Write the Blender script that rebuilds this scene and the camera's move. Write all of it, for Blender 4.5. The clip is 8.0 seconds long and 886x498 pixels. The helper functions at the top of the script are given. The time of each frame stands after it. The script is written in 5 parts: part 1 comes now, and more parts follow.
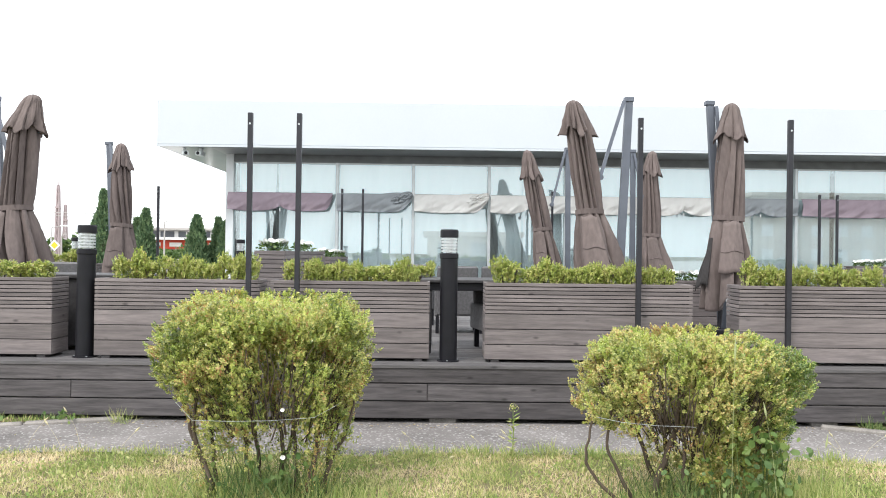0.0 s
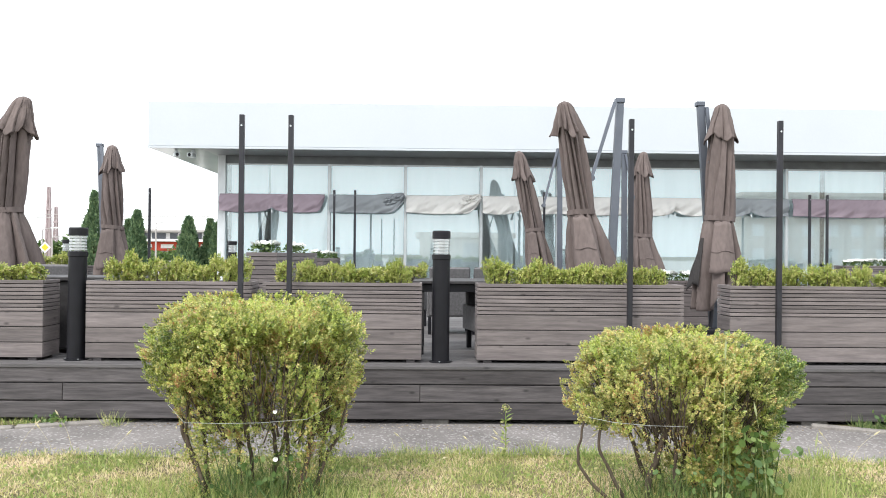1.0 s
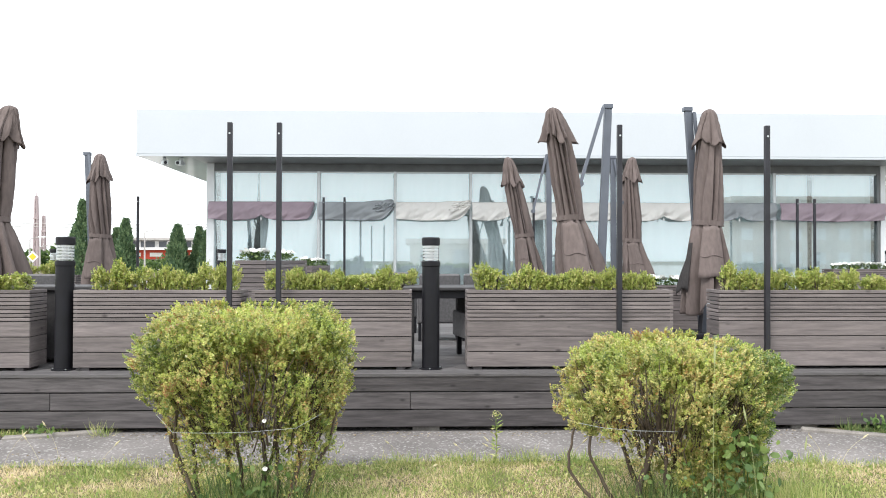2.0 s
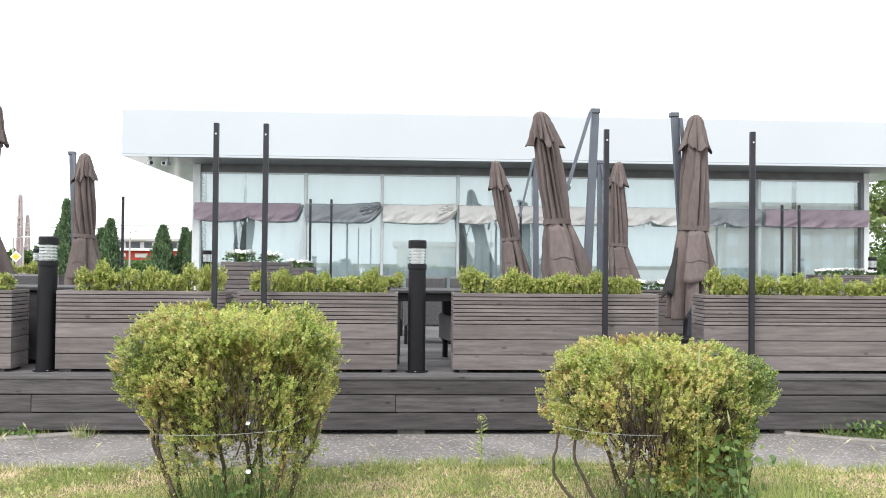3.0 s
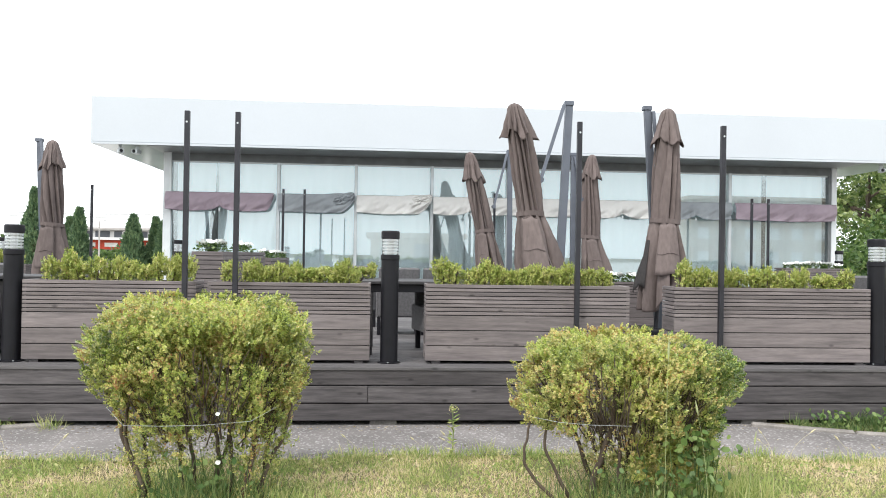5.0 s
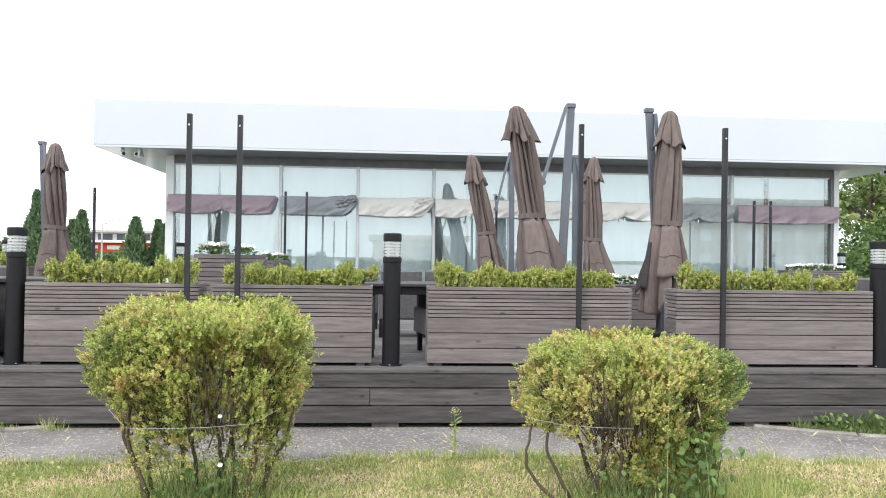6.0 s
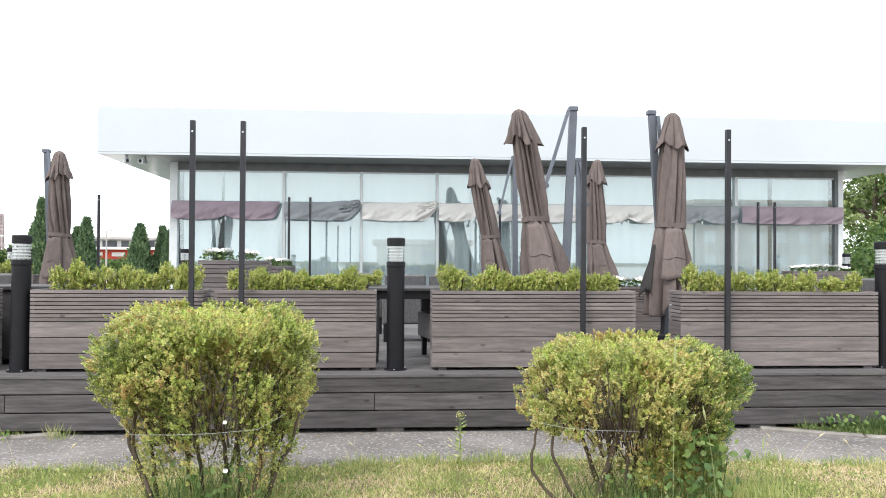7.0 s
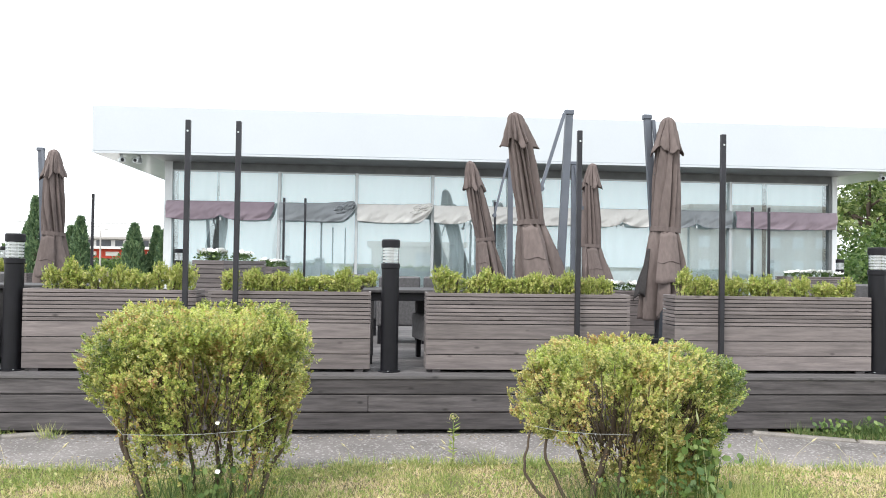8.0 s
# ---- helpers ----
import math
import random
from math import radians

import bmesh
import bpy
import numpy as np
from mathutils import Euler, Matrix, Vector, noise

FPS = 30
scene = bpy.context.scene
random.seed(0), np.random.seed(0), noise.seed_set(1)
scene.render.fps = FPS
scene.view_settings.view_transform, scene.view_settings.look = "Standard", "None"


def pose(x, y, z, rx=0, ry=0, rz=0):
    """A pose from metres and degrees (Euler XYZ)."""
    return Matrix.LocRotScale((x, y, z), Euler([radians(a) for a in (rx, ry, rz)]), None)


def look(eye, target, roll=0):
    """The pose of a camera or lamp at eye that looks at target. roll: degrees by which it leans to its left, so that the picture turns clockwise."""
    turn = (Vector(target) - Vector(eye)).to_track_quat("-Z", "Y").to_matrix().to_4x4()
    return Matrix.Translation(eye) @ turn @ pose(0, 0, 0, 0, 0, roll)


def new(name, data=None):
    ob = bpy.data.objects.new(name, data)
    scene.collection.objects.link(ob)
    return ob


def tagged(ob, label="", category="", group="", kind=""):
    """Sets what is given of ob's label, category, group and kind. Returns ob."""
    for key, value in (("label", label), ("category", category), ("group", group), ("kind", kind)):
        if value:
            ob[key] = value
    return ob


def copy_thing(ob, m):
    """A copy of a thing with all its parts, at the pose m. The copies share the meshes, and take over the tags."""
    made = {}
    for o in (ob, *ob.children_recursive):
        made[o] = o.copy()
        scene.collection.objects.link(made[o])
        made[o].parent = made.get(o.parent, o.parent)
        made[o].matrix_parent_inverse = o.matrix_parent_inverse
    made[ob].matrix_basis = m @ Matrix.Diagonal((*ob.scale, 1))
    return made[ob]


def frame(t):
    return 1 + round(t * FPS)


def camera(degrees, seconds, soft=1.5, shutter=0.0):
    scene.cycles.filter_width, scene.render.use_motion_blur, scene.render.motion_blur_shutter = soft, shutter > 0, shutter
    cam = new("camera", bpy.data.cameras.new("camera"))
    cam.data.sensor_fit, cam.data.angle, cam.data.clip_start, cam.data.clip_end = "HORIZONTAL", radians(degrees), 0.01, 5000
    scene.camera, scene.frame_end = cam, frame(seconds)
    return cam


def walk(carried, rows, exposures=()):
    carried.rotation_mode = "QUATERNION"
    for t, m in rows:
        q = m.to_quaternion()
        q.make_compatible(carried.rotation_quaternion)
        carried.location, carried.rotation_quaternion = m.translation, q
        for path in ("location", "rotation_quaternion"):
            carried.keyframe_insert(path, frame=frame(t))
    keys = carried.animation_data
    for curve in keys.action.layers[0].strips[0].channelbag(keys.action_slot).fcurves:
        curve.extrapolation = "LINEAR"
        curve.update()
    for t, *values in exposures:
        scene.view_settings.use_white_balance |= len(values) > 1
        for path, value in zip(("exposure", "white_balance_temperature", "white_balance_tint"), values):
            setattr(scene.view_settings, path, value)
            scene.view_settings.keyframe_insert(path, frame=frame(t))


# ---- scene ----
cam = camera(58.4, 8.0, soft=1.0)
PATH = [
    (0, (0.034, 0.712, 1.5), (0.05, 2.712, 1.511), 0.7),
    (0.5, (0.033, 0.71, 1.5), (0.058, 2.71, 1.507), 0.7),
    (1, (0.037, 0.7, 1.504), (0.072, 2.7, 1.517), 0.5),
    (1.5, (0.042, 0.7, 1.507), (0.088, 2.7, 1.533), 0.2),
    (1.7, (0.043, 0.701, 1.507), (0.094, 2.701, 1.535), 0.12),
    (2.8, (0.047, 0.71, 1.505), (0.132, 2.709, 1.539), 0.33),
    (3, (0.048, 0.711, 1.505), (0.14, 2.708, 1.542), 0.5),
    (3.5, (0.052, 0.714, 1.503), (0.165, 2.711, 1.535), 0.8),
    (4, (0.057, 0.714, 1.502), (0.191, 2.71, 1.527), 0.8),
    (4.5, (0.056, 0.717, 1.502), (0.207, 2.711, 1.521), 0.9),
    (4.7, (0.056, 0.716, 1.502), (0.214, 2.715, 1.518), 0.85),
    (5.8, (0.058, 0.711, 1.502), (0.214, 2.705, 1.52), 0.8),
    (6, (0.058, 0.71, 1.502), (0.21, 2.704, 1.524), 0.8),
    (6.5, (0.06, 0.712, 1.502), (0.205, 2.706, 1.528), 0.4),
    (7, (0.061, 0.708, 1.503), (0.203, 2.703, 1.535), 0.3),
    (7.5, (0.061, 0.709, 1.502), (0.209, 2.703, 1.541), 0.5),
    (8, (0.061, 0.711, 1.501), (0.216, 2.705, 1.539), 0.8),
]
walk(cam, [(t, look(e, g, r)) for t, e, g, r in PATH], [(0, 0.33), (1.5, 0.30), (3.5, 0.24), (4.5, 0.24), (6.5, 0.28), (8, 0.29)])

# ---------- world, sun, exposure ----------
world = bpy.data.worlds.new("overcast_sky")
scene.world = world
world.use_nodes = True
wn, wl_ = world.node_tree.nodes, world.node_tree.links
wn.clear()
w_out = wn.new("ShaderNodeOutputWorld")
w_sky = wn.new("ShaderNodeTexSky")
w_sky.sky_type = "NISHITA"
w_sky.sun_disc = False
w_sky.sun_elevation = radians(52)
w_sky.sun_rotation = radians(215)
w_sky.dust_density = 4.0
w_b1 = wn.new("ShaderNodeBackground")
w_b1.inputs[1].default_value = 0.15
w_b2 = wn.new("ShaderNodeBackground")
w_b2.inputs[0].default_value = (0.93, 0.97, 1.0, 1)
w_b2.inputs[1].default_value = 1.95
w_mix = wn.new("ShaderNodeMixShader")
w_mix.inputs[0].default_value = 0.85
wl_.new(w_sky.outputs[0], w_b1.inputs[0])
wl_.new(w_b1.outputs[0], w_mix.inputs[1])
wl_.new(w_b2.outputs[0], w_mix.inputs[2])
wl_.new(w_mix.outputs[0], w_out.inputs[0])

sun = new("sun", bpy.data.lights.new("sun", "SUN"))
sun.data.energy = 1.9
sun.data.angle = radians(14)
sun.data.color = (1.0, 0.97, 0.93)
sun.matrix_basis = look((-7, -9, 14), (0, 0, 0))


# ---------- materials ----------
def material(name, base, rough=0.6, metal=0.0, var=0.25, scale=6.0, fine=80.0, bump=0.15, rnd=0.0, stretch=(1, 1, 1), second=None, spec=0.4,
             rnd_kind="object", dist=0.004):
    """A surface with colour variation at two scales, bump and an offset for each object or island."""
    m = bpy.data.materials.new(name)
    m.use_nodes = True
    n, l = m.node_tree.nodes, m.node_tree.links
    bsdf = n["Principled BSDF"]
    bsdf.inputs["Roughness"].default_value = rough
    bsdf.inputs["Metallic"].default_value = metal
    bsdf.inputs["Specular IOR Level"].default_value = spec
    tc = n.new("ShaderNodeTexCoord")
    mp = n.new("ShaderNodeMapping")
    mp.inputs["Scale"].default_value = stretch
    l.new(tc.outputs["Object"], mp.inputs[0])
    if rnd_kind == "object":
        info = n.new("ShaderNodeObjectInfo").outputs["Random"]
    else:
        info = n.new("ShaderNodeNewGeometry").outputs["Random Per Island"]
    off = n.new("ShaderNodeMath")
    off.operation = "MULTIPLY"
    off.inputs[1].default_value = 37.0
    l.new(info, off.inputs[0])
    l.new(off.outputs[0], mp.inputs["Location"])
    n1 = n.new("ShaderNodeTexNoise")
    n1.inputs["Scale"].default_value = scale
    n1.inputs["Detail"].default_value = 5
    n2 = n.new("ShaderNodeTexNoise")
    n2.inputs["Scale"].default_value = fine
    n2.inputs["Detail"].default_value = 3
    l.new(mp.outputs[0], n1.inputs["Vector"])
    l.new(mp.outputs[0], n2.inputs["Vector"])
    ramp = n.new("ShaderNodeMapRange")
    ramp.inputs[1].default_value, ramp.inputs[2].default_value = 0.3, 0.7
    l.new(n1.outputs[0], ramp.inputs[0])
    dark = [c * (1 - var) for c in base]
    light = list(second) if second else [min(1, c * (1 + var)) for c in base]
    mix = n.new("ShaderNodeMix")
    mix.data_type = "RGBA"
    mix.inputs[6].default_value = (*dark, 1)
    mix.inputs[7].default_value = (*light, 1)
    l.new(ramp.outputs[0], mix.inputs[0])
    mul = n.new("ShaderNodeMix")
    mul.data_type, mul.blend_type = "RGBA", "MULTIPLY"
    mul.inputs[0].default_value = 1.0
    r2 = n.new("ShaderNodeMapRange")
    r2.inputs[1].default_value, r2.inputs[2].default_value = 0.25, 0.75
    r2.inputs[3].default_value, r2.inputs[4].default_value = 1 - 0.8 * var, 1 + 0.5 * var
    l.new(n2.outputs[0], r2.inputs[0])
    l.new(mix.outputs[2], mul.inputs[6])
    l.new(r2.outputs[0], mul.inputs[7])
    col = mul.outputs[2]
    if rnd:
        r3 = n.new("ShaderNodeMapRange")
        r3.inputs[3].default_value, r3.inputs[4].default_value = 1 - rnd, 1 + rnd
        l.new(info, r3.inputs[0])
        mul2 = n.new("ShaderNodeMix")
        mul2.data_type, mul2.blend_type = "RGBA", "MULTIPLY"
        mul2.inputs[0].default_value = 1.0
        l.new(col, mul2.inputs[6])
        l.new(r3.outputs[0], mul2.inputs[7])
        col = mul2.outputs[2]
    l.new(col, bsdf.inputs["Base Color"])
    if bump:
        bp = n.new("ShaderNodeBump")
        bp.inputs["Strength"].default_value = bump
        bp.inputs["Distance"].default_value = dist
        l.new(n2.outputs[0], bp.inputs["Height"])
        l.new(bp.outputs[0], bsdf.inputs["Normal"])
    return m


def wood_material(name, base, warm, var=0.3, rough=0.65):
    """Stained boards: long grain along local x, knots, and a tone of its own for each board."""
    m = material(name, base, rough, 0, var, 3.0, 14.0, 0.25, 0.2, (1.0, 14.0, 14.0), warm, 0.35)
    n, l = m.node_tree.nodes, m.node_tree.links
    bsdf = n["Principled BSDF"]
    src = bsdf.inputs["Base Color"].links[0].from_socket
    tc = n.new("ShaderNodeTexCoord")
    info = n.new("ShaderNodeObjectInfo")
    add = n.new("ShaderNodeVectorMath")
    add.operation = "ADD"
    sc = n.new("ShaderNodeVectorMath")
    sc.operation = "SCALE"
    sc.inputs[0].default_value = (17.0, 5.0, 3.0)
    l.new(info.outputs["Random"], sc.inputs["Scale"])
    l.new(tc.outputs["Object"], add.inputs[0])
    l.new(sc.outputs[0], add.inputs[1])
    mp = n.new("ShaderNodeMapping")
    mp.inputs["Scale"].default_value = (4.2, 9.0, 9.0)
    l.new(add.outputs[0], mp.inputs[0])
    vo = n.new("ShaderNodeTexVoronoi")
    vo.inputs["Scale"].default_value = 1.0
    l.new(mp.outputs[0], vo.inputs["Vector"])
    rg = n.new("ShaderNodeMapRange")
    rg.inputs[1].default_value, rg.inputs[2].default_value = 0.04, 0.14
    rg.inputs[3].default_value, rg.inputs[4].default_value = 0.42, 1.0
    l.new(vo.outputs["Distance"], rg.inputs[0])
    mul = n.new("ShaderNodeMix")
    mul.data_type, mul.blend_type = "RGBA", "MULTIPLY"
    mul.inputs[0].default_value = 1.0
    l.new(src, mul.inputs[6])
    l.new(rg.outputs[0], mul.inputs[7])
    l.new(mul.outputs[2], bsdf.inputs["Base Color"])
    return m


def leaf_material(name, stops, rough=0.5, trans=0.35, single=1.0, size=5.0, patch=1.6):
    """Leaves: a tone of its own for each leaf, and some light shining through."""
    m = bpy.data.materials.new(name)
    m.use_nodes = True
    n, l = m.node_tree.nodes, m.node_tree.links
    bsdf = n["Principled BSDF"]
    bsdf.inputs["Roughness"].default_value = rough
    bsdf.inputs["Specular IOR Level"].default_value = 0.5
    geo = n.new("ShaderNodeNewGeometry")
    tc = n.new("ShaderNodeTexCoord")
    no = n.new("ShaderNodeTexNoise")
    no.inputs["Scale"].default_value = size
    no.inputs["Detail"].default_value = 3
    l.new(tc.outputs["Object"], no.inputs["Vector"])
    ad = n.new("ShaderNodeMath")
    ad.operation = "MULTIPLY_ADD"
    ad.inputs[1].default_value = patch
    ad.inputs[2].default_value = 0.04 - 0.5 * patch
    l.new(no.outputs[0], ad.inputs[0])
    sm = n.new("ShaderNodeMath")
    sm.use_clamp = True
    l.new(ad.outputs[0], sm.inputs[0])
    own = n.new("ShaderNodeMath")
    own.operation = "MULTIPLY_ADD"
    own.inputs[1].default_value, own.inputs[2].default_value = single, 0.5 - 0.5 * single
    l.new(geo.outputs["Random Per Island"], own.inputs[0])
    own.label = "own tone"
    l.new(own.outputs[0], sm.inputs[1])
    rp = n.new("ShaderNodeValToRGB")
    while len(rp.color_ramp.elements) < len(stops):
        rp.color_ramp.elements.new(0.5)
    for e, (p, c) in zip(rp.color_ramp.elements, stops):
        e.position, e.color = p, (*c, 1)
    l.new(sm.outputs[0], rp.inputs[0])
    l.new(rp.outputs[0], bsdf.inputs["Base Color"])
    tr = n.new("ShaderNodeBsdfTranslucent")
    l.new(rp.outputs[0], tr.inputs[0])
    mx = n.new("ShaderNodeMixShader")
    mx.inputs[0].default_value = trans
    l.new(bsdf.outputs[0], mx.inputs[1])
    l.new(tr.outputs[0], mx.inputs[2])
    l.new(mx.outputs[0], n["Material Output"].inputs[0])
    return m


def glass_material(name, tint, through_tint, gloss):
    """A coated pane: part mirror, part clear."""
    m = bpy.data.materials.new(name)
    m.use_nodes = True
    n, l = m.node_tree.nodes, m.node_tree.links
    n.remove(n["Principled BSDF"])
    gl = n.new("ShaderNodeBsdfGlossy")
    gl.inputs["Color"].default_value = (*tint, 1)
    gl.inputs["Roughness"].default_value = 0.01
    tr = n.new("ShaderNodeBsdfTransparent")
    tr.inputs["Color"].default_value = (*through_tint, 1)
    mx = n.new("ShaderNodeMixShader")
    lw = n.new("ShaderNodeLayerWeight")
    lw.inputs[0].default_value = 0.25
    mr = n.new("ShaderNodeMapRange")
    mr.inputs[3].default_value, mr.inputs[4].default_value = gloss, 1.0
    l.new(lw.outputs["Fresnel"], mr.inputs[0])
    l.new(mr.outputs[0], mx.inputs[0])
    l.new(tr.outputs[0], mx.inputs[1])
    l.new(gl.outputs[0], mx.inputs[2])
    l.new(mx.outputs[0], n["Material Output"].inputs[0])
    return m


M_PLANTER = wood_material("grey_stained_wood", (0.160, 0.139, 0.138), (0.212, 0.184, 0.180), 0.22)
M_FASCIA = wood_material("dark_stained_wood", (0.069, 0.062, 0.064), (0.116, 0.105, 0.107), 0.3)
M_DECK = wood_material("deck_plank_wood", (0.105, 0.098, 0.10), (0.15, 0.142, 0.143), 0.2)
M_BLACK = material("black_powder_coat", (0.008, 0.008, 0.011), 0.5, 0, 0.2, 9, 300, 0.05, spec=0.28)
M_POST = material("dark_bronze_steel", (0.026, 0.026, 0.032), 0.4, 0.2, 0.25, 6, 200, 0.05)
M_MAST = material("grey_aluminium_mast", (0.118, 0.130, 0.155), 0.38, 0.35, 0.12, 4, 200, 0.03)
M_WHITE = material("white_roof_panel", (0.53, 0.565, 0.595), 0.4, 0, 0.02, 0.7, 30, 0.02)
M_SOFFIT = material("pale_soffit_panel", (0.57, 0.61, 0.62), 0.17, 0, 0.05, 1.2, 40, 0.02)
M_TRIM = material("grey_trim_panel", (0.26, 0.275, 0.28), 0.45, 0.1, 0.08, 2, 60, 0.02)
M_ALU = material("brushed_aluminium", (0.50, 0.53, 0.54), 0.35, 0.5, 0.1, 5, 120, 0.02)
M_PALEALU = material("pale_anodised_corner", (0.70, 0.73, 0.74), 0.4, 0.1, 0.06, 5, 120, 0.02)
M_DARKALU = material("dark_window_head", (0.15, 0.16, 0.163), 0.45, 0.3, 0.15, 5, 120, 0.02)
M_GLASS = glass_material("coated_window_glass", (0.90, 0.97, 0.98), (0.945, 0.98, 0.985), 0.15)
M_CLEAR = glass_material("clear_lamp_glass", (0.95, 0.97, 0.97), (0.97, 0.98, 0.98), 0.05)
def sheer(m, share):
    """Lets light through a thin cloth."""
    n, l = m.node_tree.nodes, m.node_tree.links
    bsdf = n["Principled BSDF"]
    tr = n.new("ShaderNodeBsdfTranslucent")
    l.new(bsdf.inputs["Base Color"].links[0].from_socket, tr.inputs[0])
    mx = n.new("ShaderNodeMixShader")
    mx.inputs[0].default_value = share
    l.new(bsdf.outputs[0], mx.inputs[1])
    l.new(tr.outputs[0], mx.inputs[2])
    l.new(mx.outputs[0], n["Material Output"].inputs[0])
    return m


M_CURTAIN = material("white_curtain_cloth", (0.90, 0.92, 0.925), 0.9, 0, 0.03, 3, 80, 0.05)
M_INSIDE = material("pale_interior_plaster", (0.78, 0.80, 0.80), 0.8, 0, 0.1, 1, 30, 0.05)
sheer(M_CURTAIN, 0.1)
M_LAMPWHITE = material("white_lamp_louvre", (0.82, 0.83, 0.84), 0.3, 0, 0.04, 8, 60, 0.02)
M_SOIL = material("dark_potting_soil", (0.035, 0.026, 0.02), 0.95, 0, 0.4, 12, 90, 0.6, dist=0.02)
M_CANOPY = material("taupe_parasol_cloth", (0.140, 0.113, 0.106), 0.85, 0, 0.22, 2.6, 30, 0.5, spec=0.2, stretch=(1, 1, 0.35), dist=0.012)
M_LINING = material("black_parasol_lining", (0.04, 0.037, 0.037), 0.8, 0, 0.25, 4, 40, 0.3, spec=0.2)
M_TARP_P = material("mauve_valance_cloth", (0.345, 0.28, 0.32), 0.85, 0, 0.12, 2.5, 200, 0.12, spec=0.2)
M_TARP_G = material("slate_grey_valance_cloth", (0.31, 0.333, 0.35), 0.85, 0, 0.12, 2.5, 200, 0.12, spec=0.2)
M_TARP_C = material("cream_valance_cloth", (0.74, 0.73, 0.70), 0.85, 0, 0.08, 2.5, 200, 0.12, spec=0.2)
M_RATTAN = material("dark_grey_woven_rattan", (0.115, 0.112, 0.116), 0.6, 0, 0.22, 40, 240, 0.6)
M_TABLE = material("black_brown_table_slats", (0.04, 0.038, 0.04), 0.6, 0, 0.3, 20, 200, 0.3)
M_PALEGROUND = material("pale_added_ground", (0.55, 0.535, 0.51), 0.9, 0, 0.15, 0.6, 20, 0.2)
M_BARK = material("brown_shrub_bark", (0.092, 0.070, 0.052), 0.9, 0, 0.4, 14, 120, 0.6, stretch=(1, 1, 0.3))
M_BOX = leaf_material("boxwood_leaf", [(0.0, (0.095, 0.165, 0.037)), (0.3, (0.24, 0.305, 0.071)), (0.58, (0.42, 0.435, 0.121)), (0.80, (0.57, 0.52, 0.186)), (0.92, (0.50, 0.34, 0.131)), (1.0, (0.40, 0.21, 0.088))], 0.30, 0.18, 0.72, 5.2, 1.7)
# Brighter boxwood leaf: skylight put into the colour for up-facing tips.
M_BOXLIT = leaf_material("skylit_boxwood_leaf", [(0.0, (0.19, 0.29, 0.055)), (0.4, (0.40, 0.48, 0.110)), (0.8, (0.60, 0.625, 0.180)), (1.0, (0.70, 0.66, 0.240))], 0.34, 0.34, 0.6, 5.0, 1.3)
M_BOXGREEN = leaf_material("green_boxwood_leaf", [(0.0, (0.06, 0.125, 0.03)), (0.4, (0.16, 0.25, 0.06)), (0.75, (0.30, 0.38, 0.11)), (1.0, (0.48, 0.42, 0.17))], 0.32, 0.2, 0.8, 5.0, 1.4)
M_BOXDRY = leaf_material("yellowing_boxwood_leaf", [(0.0, (0.13, 0.20, 0.052)), (0.3, (0.31, 0.355, 0.100)), (0.56, (0.49, 0.485, 0.163)), (0.80, (0.66, 0.58, 0.252)), (0.93, (0.60, 0.42, 0.157)), (1.0, (0.46, 0.26, 0.105))], 0.36, 0.24, 0.72, 5.4, 1.6)
M_BOX2 = leaf_material("bright_boxwood_leaf", [(0.0, (0.14, 0.21, 0.038)), (0.35, (0.31, 0.38, 0.080)), (0.7, (0.47, 0.49, 0.140)), (0.95, (0.60, 0.55, 0.236)), (1.0, (0.56, 0.40, 0.194))], 0.38, 0.26, 0.75, 9.0, 1.5)
M_THUJA = leaf_material("thuja_spray", [(0.0, (0.05, 0.10, 0.05)), (0.5, (0.10, 0.17, 0.08)), (1.0, (0.18, 0.26, 0.12))], 0.6, 0.2)
M_TREE = leaf_material("broad_tree_leaf", [(0.0, (0.035, 0.08, 0.02)), (0.5, (0.085, 0.15, 0.04)), (1.0, (0.18, 0.26, 0.08))], 0.5, 0.4)
M_PETAL = material("white_petal", (0.86, 0.86, 0.84), 0.6, 0, 0.05, 20, 100, 0.0)
M_GROUND = material("dry_lawn_soil", (0.14, 0.125, 0.065), 0.95, 0, 0.3, 2.0, 60, 0.5, second=(0.22, 0.185, 0.10), dist=0.02)
M_STONE = material("worn_concrete_kerb", (0.26, 0.24, 0.22), 0.9, 0, 0.3, 5, 90, 0.5)
M_BLOCK = material("old_concrete_block", (0.16, 0.15, 0.14), 0.9, 0, 0.3, 6, 60, 0.4)


